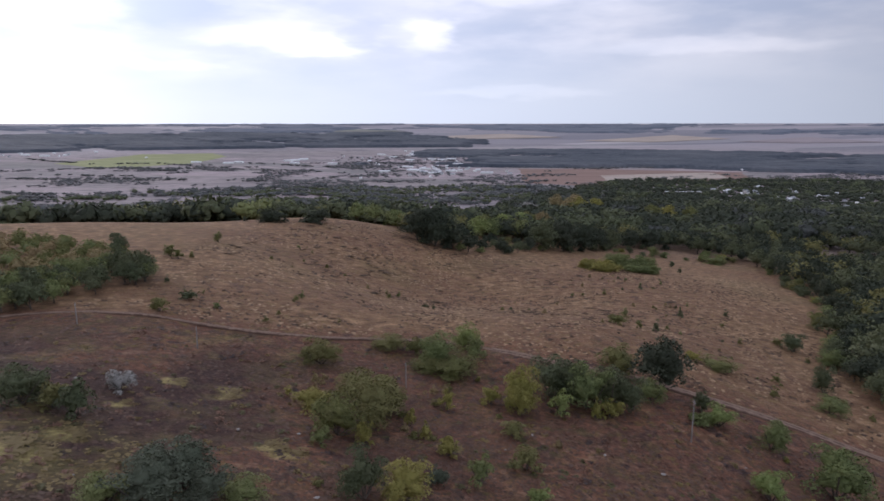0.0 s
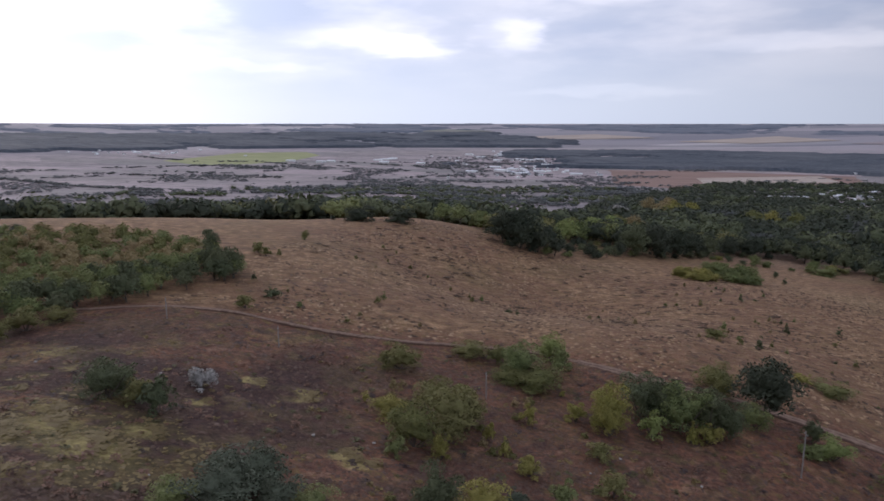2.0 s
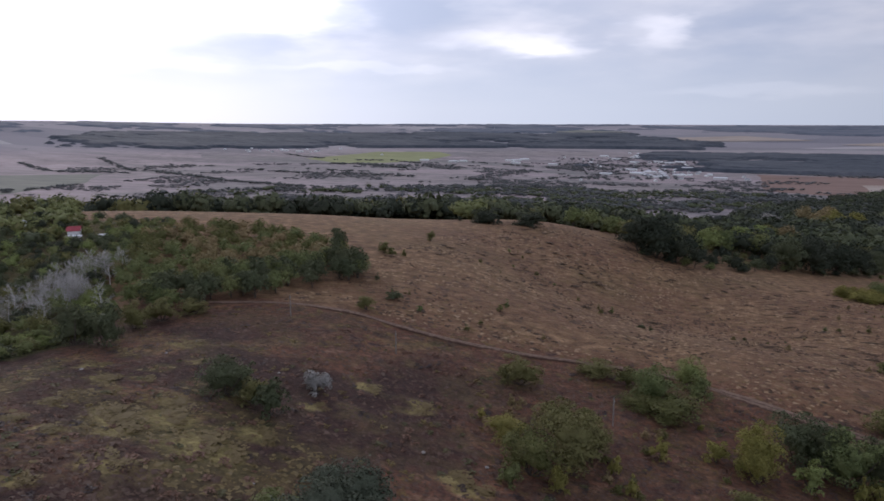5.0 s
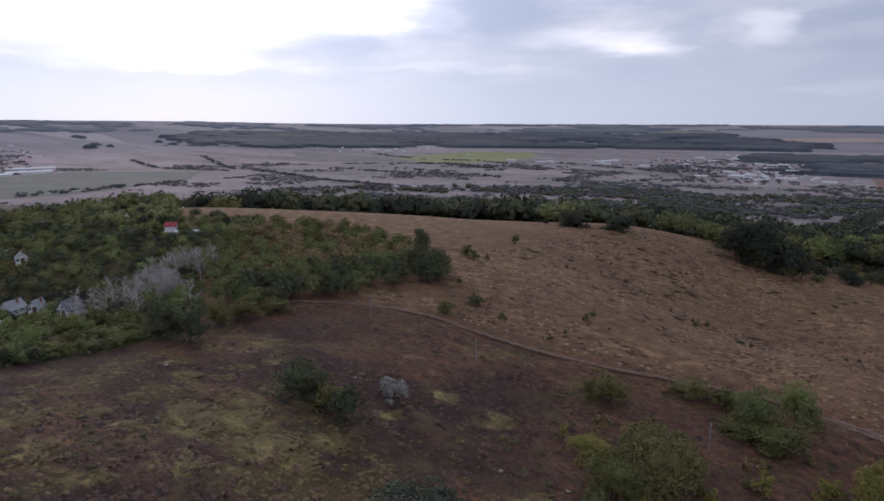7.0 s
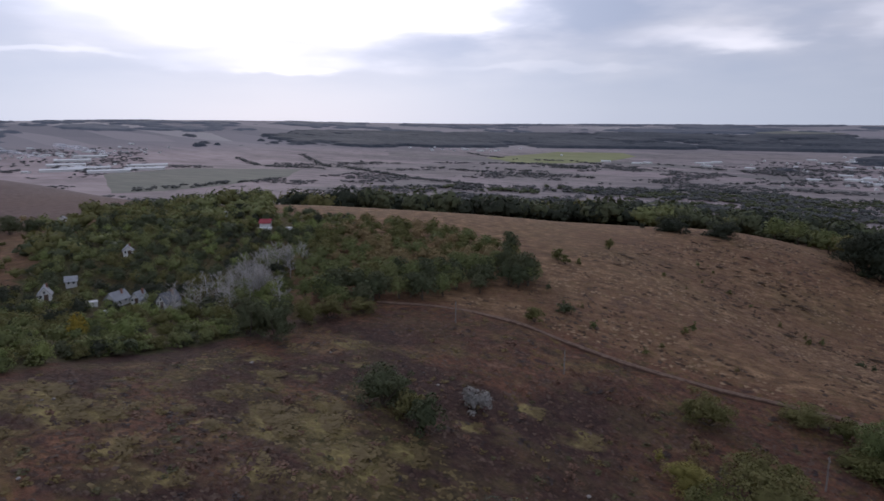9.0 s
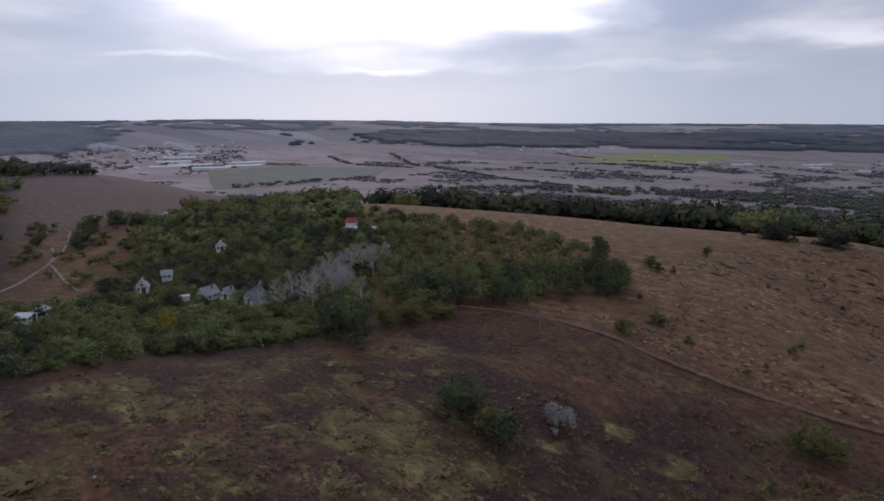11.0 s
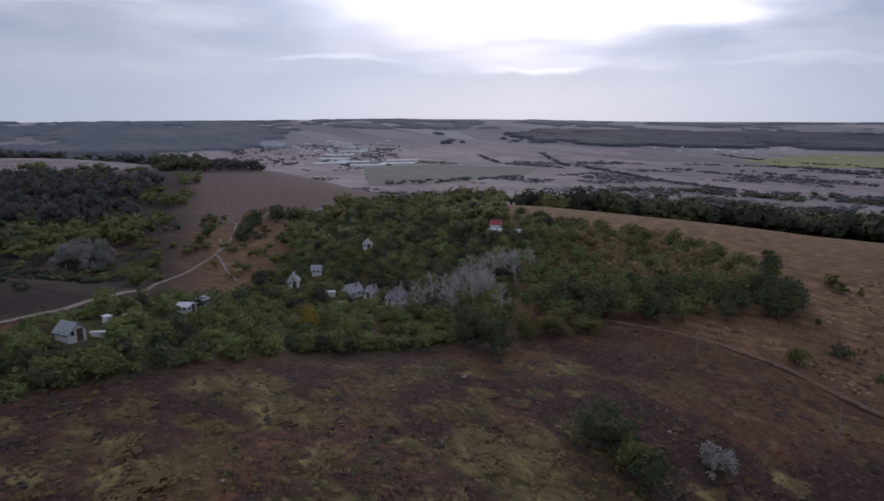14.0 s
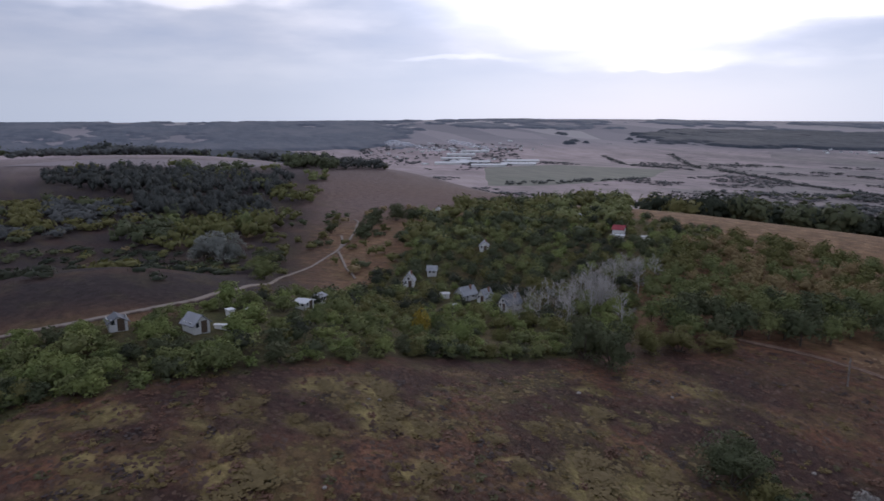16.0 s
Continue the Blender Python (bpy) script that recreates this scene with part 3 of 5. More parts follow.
def mass(rng, lobes, sub, rough=0.16, fill=0.68):
    """The lumpy inner mass of a crown round its lobes."""
    lobes = np.asarray(lobes, float)
    way, tri = SKIN[sub]
    mid = np.average(lobes[:, :3], axis=0, weights=lobes[:, 3] ** 2)
    p = lobes[:, :3] - mid
    along = way @ p.T
    disc = along**2 - (p**2).sum(1) + lobes[:, 3] ** 2
    out = np.where(disc > 0, along + np.sqrt(np.maximum(disc, 0)), 0.0)
    reach = np.maximum(np.sort(out, axis=1)[:, -2:].mean(1), 0.12) * fill * (1 + rng.uniform(-rough, rough, len(way)))
    v = mid + way * reach[:, None]
    v[:, 2] = np.maximum(v[:, 2], 0.01)
    face = np.cross(v[tri[:, 1]] - v[tri[:, 0]], v[tri[:, 2]] - v[tri[:, 0]])
    n = np.zeros_like(v)
    for k in range(3):
        np.add.at(n, tri[:, k], face)
    return v, tri, n / (np.linalg.norm(n, axis=1)[:, None] + 1e-9)


def crown_of(rng, lobes, count, size, sub):
    """Inner mass and leaf sprays together."""
    a, b = mass(rng, lobes, sub), leaves(rng, lobes, count, size, 1.1)
    return np.concatenate([a[0], b[0]]), np.concatenate([a[1], b[1] + len(a[0])]), np.concatenate([a[2], b[2]])


def leafy(name, grown, mat):
    """A mesh of leaf sprays that catch the light as one soft mass."""
    v, t, n = grown
    return fast_mesh(name, v, t, mat, True, n)


def tube(points, radii, sides=5):
    """A tapered stem along some points."""
    p, v, t = np.array(points, float), [], []
    for k, (c, r) in enumerate(zip(p, radii)):
        for s in range(sides):
            a = 2 * math.pi * s / sides
            v.append(c + (r * math.cos(a), r * math.sin(a), 0))
            if k:
                b0, b1, n = (k - 1) * sides, k * sides, (s + 1) % sides
                t += [(b0 + s, b0 + n, b1 + n), (b0 + s, b1 + n, b1 + s)]
    return np.array(v), np.array(t)


def join(pieces):
    v, t, base = [], [], 0
    for a, b in pieces:
        v.append(a)
        t.append(np.asarray(b) + base)
        base += len(a)
    return np.concatenate(v), np.concatenate(t)


def rooted(stems, sides):
    """Stems joined at one common foot."""
    v, t = join(stems)
    step = len(v) // len(stems)
    share = np.arange(len(v))
    for k in range(1, len(stems)):
        share[k * step:k * step + sides] = np.arange(sides)
    used, back = np.unique(share, return_inverse=True)
    return v[used], back.reshape(-1)[t]


def shrub_meshes(seed, count, size, spread=1.0, tall=1.0, lobe_count=9, sub=3):
    """A shrub one metre wide and one high: foliage and stems."""
    rng = np.random.RandomState(seed)
    lobes = []
    for k in range(int(lobe_count * 1.7)):
        a, r = rng.uniform(0, 6.28), 0.40 * spread * math.sqrt(rng.uniform(0, 1))
        lift = rng.uniform(0.10, 0.88) * (1 - 0.55 * r) * tall
        lobes.append((r * math.cos(a), r * math.sin(a), lift, rng.uniform(0.09, 0.19)))
    lobes.append((0, 0, 0.38 * tall, 0.24))
    stems = []
    for k in range(6):
        c = lobes[k]
        stems.append(tube([(0, 0, -0.03), (c[0] * 0.6, c[1] * 0.6, c[2] * 0.55), (c[0], c[1], c[2])], (0.022, 0.014, 0.006), 4))
    return leafy("foliage", crown_of(rng, lobes, count, size, sub), LEAF["green"]), fast_mesh("woody_base", *rooted(stems, 4), BARK, True)


FORM_LOBES = {}


def tree_meshes(seed, count, size, trunk=0.26, lobe_count=14, wide=0.36, sub=3):
    """A tree one metre high, with trunk, limbs and an uneven crown."""
    rng = np.random.RandomState(seed)
    lean = rng.uniform(-0.05, 0.05, 2)
    top = (lean[0], lean[1], 0.62)
    pieces = [tube([(0, 0, -0.04), (lean[0] * 0.3, lean[1] * 0.3, trunk), top], (0.030, 0.022, 0.009), 7)]
    lobes = [(lean[0], lean[1], 0.62, 0.24)]
    for k in range(lobe_count):
        a = 6.28 * (k + rng.uniform(-0.3, 0.3)) / lobe_count * 2.4
        z = trunk + 0.08 + (0.82 - trunk) * (k + 0.5) / lobe_count
        reach = wide * math.sin(math.pi * min(1, (z - trunk + 0.12) / (1.02 - trunk))) ** 0.6 * rng.uniform(0.55, 1.0)
        c = (lean[0] + reach * math.cos(a), lean[1] + reach * math.sin(a), z)
        lobes.append((*c, rng.uniform(0.13, 0.21)))
        root = (lean[0] * z * 0.8, lean[1] * z * 0.8, max(trunk * 0.7, z - 0.2))
        pieces.append(tube([root, ((root[0] + c[0]) / 2, (root[1] + c[1]) / 2, (root[2] + c[2]) / 2 + 0.03), c], (0.011, 0.007, 0.003), 4))
    FORM_LOBES[seed] = lobes
    return leafy("crown", crown_of(rng, lobes, count, size, sub), LEAF["green"]), fast_mesh("trunk", *join(pieces), BARK, True)


def bare_tree_mesh(seed):
    """Pale trunk and bare branches of a tree one metre high."""
    rng = np.random.RandomState(seed)
    lean = rng.uniform(-0.06, 0.06, 2)

    def at(z):
        return np.array([lean[0] * z, lean[1] * z, z])

    trunk = tube([at(-0.04), at(0.35), at(0.7), at(1.0)], (0.017, 0.012, 0.007, 0.002), 6)
    twigs = []
    for k in range(38):
        z = rng.uniform(0.22, 0.96)
        a, reach = rng.uniform(0, 6.28), rng.uniform(0.2, 0.42) * (1.3 - z)
        tip = at(z) + (reach * math.cos(a), reach * math.sin(a), rng.uniform(0.10, 0.22))
        mid = (at(z) + tip) / 2 - (0, 0, 0.02)
        twigs.append(tube([at(z), mid, tip], (0.0042, 0.003, 0.0012), 3))
        for j in range(7):
            b = rng.uniform(0, 6.28)
            end = tip + (0.06 * math.cos(b), 0.06 * math.sin(b), rng.uniform(0.0, 0.09))
            twigs.append(tube([mid + (tip - mid) * rng.uniform(0.1, 0.9), end], (0.0019, 0.0009), 3))
    return fast_mesh("trunk", *trunk, PALE_BARK, True), fast_mesh("bare_crown", *join(twigs), PALE_BARK, True)


SHRUB = {
    "small": [shrub_meshes(s, 230, 0.105, sub=2) for s in (1, 2, 3)],
    "medium": [shrub_meshes(s, 1500, 0.047, lobe_count=11) for s in (11, 12, 13, 14)],
    "large": [shrub_meshes(s, 4600, 0.026, lobe_count=20) for s in (21, 22, 23, 24)],
}
TREE = [tree_meshes(s, 1150, 0.043) for s in (31, 32, 33, 34, 35)]
OAK = tree_meshes(41, 3200, 0.032, 0.16, 22, 0.42, 4)
BARE = [bare_tree_mesh(s) for s in (51, 52, 53)]


def dressed(name, me, parent, tone):
    ob = part_of(name, me, parent)
    ob.material_slots[0].link = "OBJECT"
    ob.material_slots[0].material = LEAF[tone]
    return ob


WORDS = {"green": "green", "dark": "dark green", "olive": "dull olive", "yellow": "yellow-green", "bright": "fresh green", "blue": "blue-green", "silver": "silver-grey", "willow": "silvery green", "orange": "autumn-yellow", "brown": "browning", "pine": "dark pine-green", "deep": "deep dark green"}
picker = random.Random(5)


def shrub(x, y, wide, high, tone, where="on the dry hillside", group="shrubs on the hillside"):
    size = "small" if wide < 3 else "medium" if wide < 6 else "large"
    foliage, stems = picker.choice(SHRUB[size])
    ob = new("sapling" if size == "small" else "shrub")
    put(ob, x, y, picker.uniform(0, 360), wide * 1.12, high * 1.08, 0.15)
    dressed("foliage", foliage, ob, tone)
    part_of("woody_base", stems, ob)
    kind = {"small": "little " + WORDS[tone] + " sapling", "medium": "bushy " + WORDS[tone] + " shrub", "large": "broad " + WORDS[tone] + " thicket shrub"}[size]
    return tagged(ob, kind + " " + where, "shrub", group)


def tree(x, y, high, tone, where="in the wood", group="trees of the wood", meshes=None, spread=1.0, sink=0.11):
    crown, trunk = meshes or picker.choice(TREE)
    ob = put(new("tree"), x, y, picker.uniform(0, 360), high * spread, high * (1 + sink), 0.2 + sink * high)
    dressed("crown", crown, ob, tone)
    part_of("trunk", trunk, ob)
    return tagged(ob, "leafy " + WORDS[tone] + " tree " + where, "tree", group)


def copse(name, xs, ys, highs, tones, label, seed, spread=1.25):
    """Trees too many to tell apart, joined by tone: stems and leafy crowns."""
    r = np.random.RandomState(seed)
    forms = [crown_of(np.random.RandomState(seed + s), lobes, 330, 0.058, 2) for s, lobes in enumerate(list(FORM_LOBES.values())[:5])]
    pick = np.where(r.rand(len(xs)) < 0.6, (lattice(xs, ys, 22, seed) * 1.4 * len(tones)).astype(int) % len(tones), r.randint(len(tones), size=len(xs)))
    for n, tone in enumerate(tones):
        vs, ts, ns, base = [], [], [], 0
        for x, y, h in zip(xs[pick == n], ys[pick == n], highs[pick == n]):
            (v, t, up), a = forms[r.randint(5)], r.uniform(0, 6.28)
            c, s = math.cos(a), math.sin(a)
            w = h * spread * r.uniform(0.85, 1.15)
            vs.append(np.stack([(v[:, 0] * c - v[:, 1] * s) * w + x, (v[:, 0] * s + v[:, 1] * c) * w + y, v[:, 2] * h + float(ground(x, y)) - 0.2 - 0.12 * h], -1))
            ns.append(np.stack([up[:, 0] * c - up[:, 1] * s, up[:, 0] * s + up[:, 1] * c, up[:, 2]], -1))
            ts.append(t + base)
            base += len(v)
        if vs:
            tagged(new(name, fast_mesh(name, np.concatenate(vs), np.concatenate(ts), LEAF[tone], True, np.concatenate(ns))), label, "wood", kind="stuff")


# shrubs by tone: x, y, width, height
SHRUBS = {
    "yellow": [(16, 124, 8.0, 10.4), (16, 122, 6.2, 7.3), (34, 124, 4.6, 4.9), (31, 123, 2.3, 4.9), (10, 126, 4.6, 4.4), (-24, 115, 7.4, 4.0), (-13, 102, 3.0, 5.6), (-5, 85, 7.7, 6.5), (1, 102, 3.8, 4.1), (1, 123, 3.6, 4.1), (-3, 108, 2.2, 3.8), (-6, 113, 2.3, 4.5), (67, 166, 3.8, 3.2), (81, 332, 20.5, 9.5), (-278, 14, 2.0, 2.2)],
    "dark": [(35, 128, 8.2, 9.4), (39, 127, 7.0, 8.2), (23, 132, 9.7, 9.6), (27, 130, 8.3, 9.6), (-11, 84, 7.1, 8.1), (-66, 96, 8.4, 7.1), (-56, 94, 5.4, 6.6), (-67, 101, 5.6, 5.0), (-67, 167, 4.2, 3.2), (-78, 181, 1.6, 2.4), (-6, 223, 2.8, 1.7), (-3, 221, 1.6, 1.7), (85, 225, 2.0, 4.8), (106, 236, 2.1, 3.2), (65, 191, 2.1, 4.1), (114, 203, 7.7, 6.7), (102, 165, 6.0, 9.0), (56, 133, 4.2, 5.3)]
    + [(-100, 331, 3.4, 3.1), (138, 386, 3.4, 4.4), (131, 353, 2.5, 3.4), (86, 276, 2.0, 3.2), (-106, 104, 8.4, 8.4), (-101, 106, 7.8, 9.0)],
    "green": [(30, 127, 9.3, 10.7), (45, 133, 6.1, 5.9), (-1, 146, 9.3, 8.6), (8, 150, 5.4, 5.9), (-20, 100, 3.7, 4.0), (6, 93, 4.4, 5.2), (-40, 70, 6.0, 4.3), (-26, 77, 6.6, 3.9), (-41, 186, 1.7, 2.5), (95, 150, 8.3, 4.5), (54, 127, 4.7, 3.8), (67, 123, 6.4, 6.4), (72, 109, 11.4, 10.0), (-85, 329, 14.8, 9.2)]
    + [(-65, 332, 13.3, 8.4), (100, 349, 24.6, 12.6), (105, 334, 17.6, 7.9), (183, 430, 13.6, 7.3), (-202, 64, 9.7, 7.3)],
    "olive": [(42, 147, 9.4, 6.5), (2, 142, 14.2, 4.5), (-3, 142, 7.7, 3.5), (-13, 153, 8.3, 4.2), (-6, 152, 5.5, 4.4), (-27, 140, 8.3, 6.2), (-30, 140, 3.8, 3.4), (-13, 112, 11.4, 9.0), (-18, 105, 8.8, 7.9), (-16, 121, 10.0, 7.2), (-10, 119, 6.5, 5.9), (-12, 128, 4.7, 5.1), (14, 100, 5.6, 4.1), (13, 112, 5.2, 3.4), (-61, 96, 5.3, 4.8), (-69, 155, 4.7, 4.2)]
    + [(-88, 254, 3.8, 4.3), (-91, 215, 4.1, 5.3), (-87, 212, 3.4, 3.6), (-84, 216, 1.9, 2.9), (-63, 237, 1.7, 1.8), (-19, 228, 1.6, 2.6), (55, 196, 5.3, 4.2), (143, 240, 7.7, 7.0), (112, 209, 3.8, 2.8), (73, 164, 10.4, 2.9), (82, 152, 2.5, 3.0), (89, 165, 2.4, 2.6), (-103, 124, 7.4, 5.4), (-101, 131, 6.4, 4.1), (-105, 118, 6.1, 5.9)],
    "bright": [(24, 123, 5.1, 5.5), (6, 156, 7.0, 6.8), (15, 90, 3.4, 3.2), (58, 128, 7.3, 4.9), (57, 103, 6.8, 5.8)],
    "blue": [(-1, 91, 3.9, 3.3), (-36, 72, 10.2, 6.6), (-34, 78, 8.8, 6.3), (-30, 75, 7.1, 5.4), (-38, 80, 6.8, 4.1)],
    "silver": [(-56, 107, 5.1, 4.6)],
    "willow": [(-246, 56, 14.4, 11.4), (-250, 52, 10.0, 9.0), (-247, 61, 9.5, 9.4)],
}
for kind, rows in SHRUBS.items():
    for x, y, wide, high in rows:
        tone = kind
        if wide > 17:
            for k in range(15):
                a, s = picker.uniform(0, 6.28), picker.uniform(0.28, 0.46)
                shrub(x + wide * 0.5 * math.cos(a) * picker.random() ** 0.5, y + wide * 0.3 * math.sin(a), wide * s, high * picker.uniform(0.35, 0.7), tone)
            continue
        full = 1.15 if y > 310 and wide > 10 else 1.0
        tone = "deep" if y > 310 and x < -50 else tone
        bush = shrub(x, y, wide * full, high * full, tone)
        bush.location.z -= high * (full - 1) * 1.3
tree(49, 138, 13.0, "deep", "standing alone beside the track", "lone trees", OAK, 1.05, 0.0)

# little saplings strewn over the open field
rng = np.random.RandomState(7)
count = 0
while count < 90:
    x, y = rng.uniform(-70, 150), rng.uniform(150, 330)
    if track_side(x, y) < 8 or y > 330 - 0.2 * x or lattice(np.array(x), np.array(y), 40, 9) < 0.45:
        continue
    w = rng.uniform(0.7, 1.9)
    shrub(x, y, w, w * rng.uniform(0.8, 1.5), rng.choice(["dark", "olive", "olive", "green", "brown"]), "in the open dry field", "saplings in the field")
    count += 1
while count < 130:
    x, y = rng.uniform(-30, 75), rng.uniform(80, 150)
    if track_side(x, y) > -3:
        continue
    w = rng.uniform(0.8, 2.2)
    shrub(x, y, w, w * rng.uniform(0.7, 1.4), rng.choice(["yellow", "olive", "olive", "brown", "brown"]), "among the red-brown weeds", "saplings in the weeds")
    count += 1

# low mats of yellowish weeds
rng = np.random.RandomState(8)
MAT_MESH = [leafy("foliage", leaves(np.random.RandomState(s), [(0.3 * math.cos(k), 0.3 * math.sin(k * 1.7), 0.0, 0.2) for k in range(9)] + [(0, 0, 0, 0.3)], 700, 0.07, 0.9, 9.0), LEAF["yellow"]) for s in (61, 62, 63)]
WEED_LEAF = leaf_material("leaves_low_weeds", (0.12, 0.088, 0.036), (0.29, 0.215, 0.092), (0.19, 0.13, 0.065))
for x, y, wide in WEEDS:
    me = MAT_MESH[rng.randint(3)]
    ob = put(new("weed_patch"), x, y, rng.uniform(0, 360), wide * 1.1, 0.4, 0.05)
    leaf = part_of("foliage", me, ob)
    leaf.material_slots[0].link = "OBJECT"
    leaf.material_slots[0].material = WEED_LEAF
    tagged(ob, "low mat of yellowish weeds on bare brown ground", "weeds", "weed patches")


# ---- dry grass ----
def tufts(name, x, y, high, wide, mat, label):
    """Low uneven tussocks of four leaning sides each."""
    rng = np.random.RandomState(len(x))
    z = ground(x, y) - 0.08 + relief(x, y)
    w = wide * rng.uniform(0.5, 1.5, len(x))
    turn = rng.uniform(0, 6.28, len(x))
    top = np.stack([x + rng.normal(size=len(x)) * w * 0.2, y + rng.normal(size=len(x)) * w * 0.2, z + high * rng.uniform(0.5, 1.5, len(x))], -1)
    foot = []
    for k in range(4):
        reach = w * rng.uniform(0.35, 0.75, len(x))
        foot.append(np.stack([x + reach * np.cos(turn + k * 1.571), y + reach * np.sin(turn + k * 1.571), z], -1))
    v = np.stack([*foot, top], 1).reshape(-1, 3)
    q = np.arange(len(x))[:, None] * 5
    t = np.concatenate([q + (k, (k + 1) % 4, 4) for k in range(4)])
    up = rng.normal(size=v.shape) * 0.22 + (0, 0, 1)
    return tagged(new(name, fast_mesh(name, v, t, mat, True, up / np.linalg.norm(up, axis=1)[:, None])), label, "grass", kind="stuff")


DRY_BLADES = leaf_material("dry_grass_blades", (0.11, 0.063, 0.036), (0.30, 0.19, 0.107), (0.20, 0.112, 0.065))
RED_BLADES = leaf_material("withered_weed_stalks", (0.078, 0.047, 0.036), (0.165, 0.100, 0.072), (0.13, 0.075, 0.055))
rng = np.random.RandomState(3)
d = 45 + 235 * rng.rand(60000) ** 1.25
az = np.radians(rng.uniform(-42, 112, len(d)))
gx, gy = -d * np.sin(az) + 5 * np.sin(az * 7), d * np.cos(az) + 12
ok = (gx > -104) & (np.abs(track_side(gx, gy)) > 1.8)
gx, gy = gx[ok], gy[ok]
rich = lush(gx, gy) > 0.35
low = (track_side(gx, gy) < -2) & ~rich
tufts("dry_grass", gx[~rich & ~low], gy[~rich & ~low], 0.20, 0.75, DRY_BLADES, "tufts of straw-coloured dry grass over the field")
tufts("withered_weeds", gx[low], gy[low], 0.26, 0.75, RED_BLADES, "red-brown withered weeds on the near slope")
tufts("green_weeds", gx[rich], gy[rich], 0.22, 0.8, WEED_LEAF, "yellow-green weeds growing in low patches")


DARK_BLADES = leaf_material("old_tussock_grass", (0.045, 0.027, 0.018), (0.115, 0.068, 0.043), (0.085, 0.050, 0.032))
PALE_BLADES = leaf_material("bleached_grass", (0.24, 0.15, 0.084), (0.46, 0.31, 0.185), (0.34, 0.21, 0.12))
for name, count, seed, high, wide, mat, label in (
    ("dark_tussocks", 9000, 23, 0.34, 1.25, DARK_BLADES, "dark brown old tussocks dotted over the dry field"),
    ("bleached_tufts", 12000, 24, 0.24, 1.3, PALE_BLADES, "bleached pale tufts of grass in the dry field"),
):
    rng = np.random.RandomState(seed)
    gx, gy = rng.uniform(-90, 175, count), rng.uniform(125, 350, count)
    ok = (track_side(gx, gy) > 4) & (0.5 * lattice(gx, gy, 16, seed) + 0.5 * lattice(gx * 0.5, gy, 5, seed + 1) > 0.5) & (gx < 110 + (gy - 160) * 0.35)
    tufts(name, gx[ok], gy[ok], high, wide, mat, label)


def herb_clumps(name, count, seed, mat, label):
    """Loose knee-high clumps of withering herbs on the near slope."""
    r = np.random.RandomState(seed)
    d = 48 + 120 * r.rand(count * 3) ** 1.1
    az = np.radians(r.uniform(-40, 110, count * 3))
    x, y = -d * np.sin(az), d * np.cos(az) + 10
    ok = (track_side(x, y) < -2) & (x > -103) & (0.6 * lattice(x, y, 9, seed) + 0.4 * lattice(x, y, 3, seed + 1) > 0.5)
    x, y = x[ok][:count], y[ok][:count]
    v, t, n = [], [], 44
    form, tri, _ = leaves(r, [(0, 0, 0.0, 0.42), (0.25, 0.1, 0.05, 0.24), (-0.2, 0.2, 0.05, 0.24), (0.05, -0.28, 0.05, 0.22)], n, 0.24, 0.9, 9.0)
    z = ground(x, y) + relief(x, y) - 0.05
    wide, a = r.uniform(0.9, 2.4, len(x)), r.uniform(0, 6.28, len(x))
    c, s = (np.cos(a) * wide)[:, None], (np.sin(a) * wide)[:, None]
    v = np.stack([form[:, 0] * c - form[:, 1] * s + x[:, None], form[:, 0] * s + form[:, 1] * c + y[:, None], form[:, 2] * r.uniform(0.2, 0.45, (len(x), 1)) + z[:, None]], -1)
    t = tri[None] + np.arange(len(x))[:, None, None] * len(form)
    up = r.normal(size=(v.size // 3, 3)) * 0.3 + (0, 0, 1)
    up /= np.linalg.norm(up, axis=1)[:, None]
    return tagged(new(name, fast_mesh(name, v.reshape(-1, 3), t.reshape(-1, 3), mat, True, up)), label, "weeds", kind="stuff")


herb_clumps("rusty_herbs", 1300, 91, leaf_material("leaves_rusty_herbs", (0.12, 0.064, 0.045), (0.27, 0.150, 0.100), (0.19, 0.105, 0.068)), "rust-brown withering herbs in loose clumps")
herb_clumps("ochre_herbs", 600, 93, leaf_material("leaves_ochre_herbs", (0.12, 0.088, 0.032), (0.29, 0.215, 0.085), (0.20, 0.14, 0.06)), "ochre-yellow dry herbs in loose clumps")
herb_clumps("dull_green_herbs", 420, 95, leaf_material("leaves_dull_herbs", (0.060, 0.060, 0.026), (0.155, 0.142, 0.062), (0.14, 0.10, 0.05)), "dull green herbs in loose clumps")
herb_clumps("dark_herbs", 420, 97, leaf_material("leaves_dark_herbs", (0.045, 0.034, 0.034), (0.105, 0.074, 0.068), (0.09, 0.055, 0.050)), "dark purplish dead herbs in loose clumps")


# ---- woods ----
def scatter(poly, gap, seed, keep=None):
    """Uneven places about gap metres apart inside a plan outline."""
    r = np.random.RandomState(seed)
    p = np.array(poly, float)
    xs, ys = np.meshgrid(np.arange(p[:, 0].min(), p[:, 0].max(), gap), np.arange(p[:, 1].min(), p[:, 1].max(), gap))
    x, y = xs.ravel() + r.uniform(-0.48, 0.48, xs.size) * gap, ys.ravel() + r.uniform(-0.48, 0.48, xs.size) * gap
    ok = inside(x, y, poly)
    if keep is not None:
        ok &= keep(x, y)
    return x[ok], y[ok]


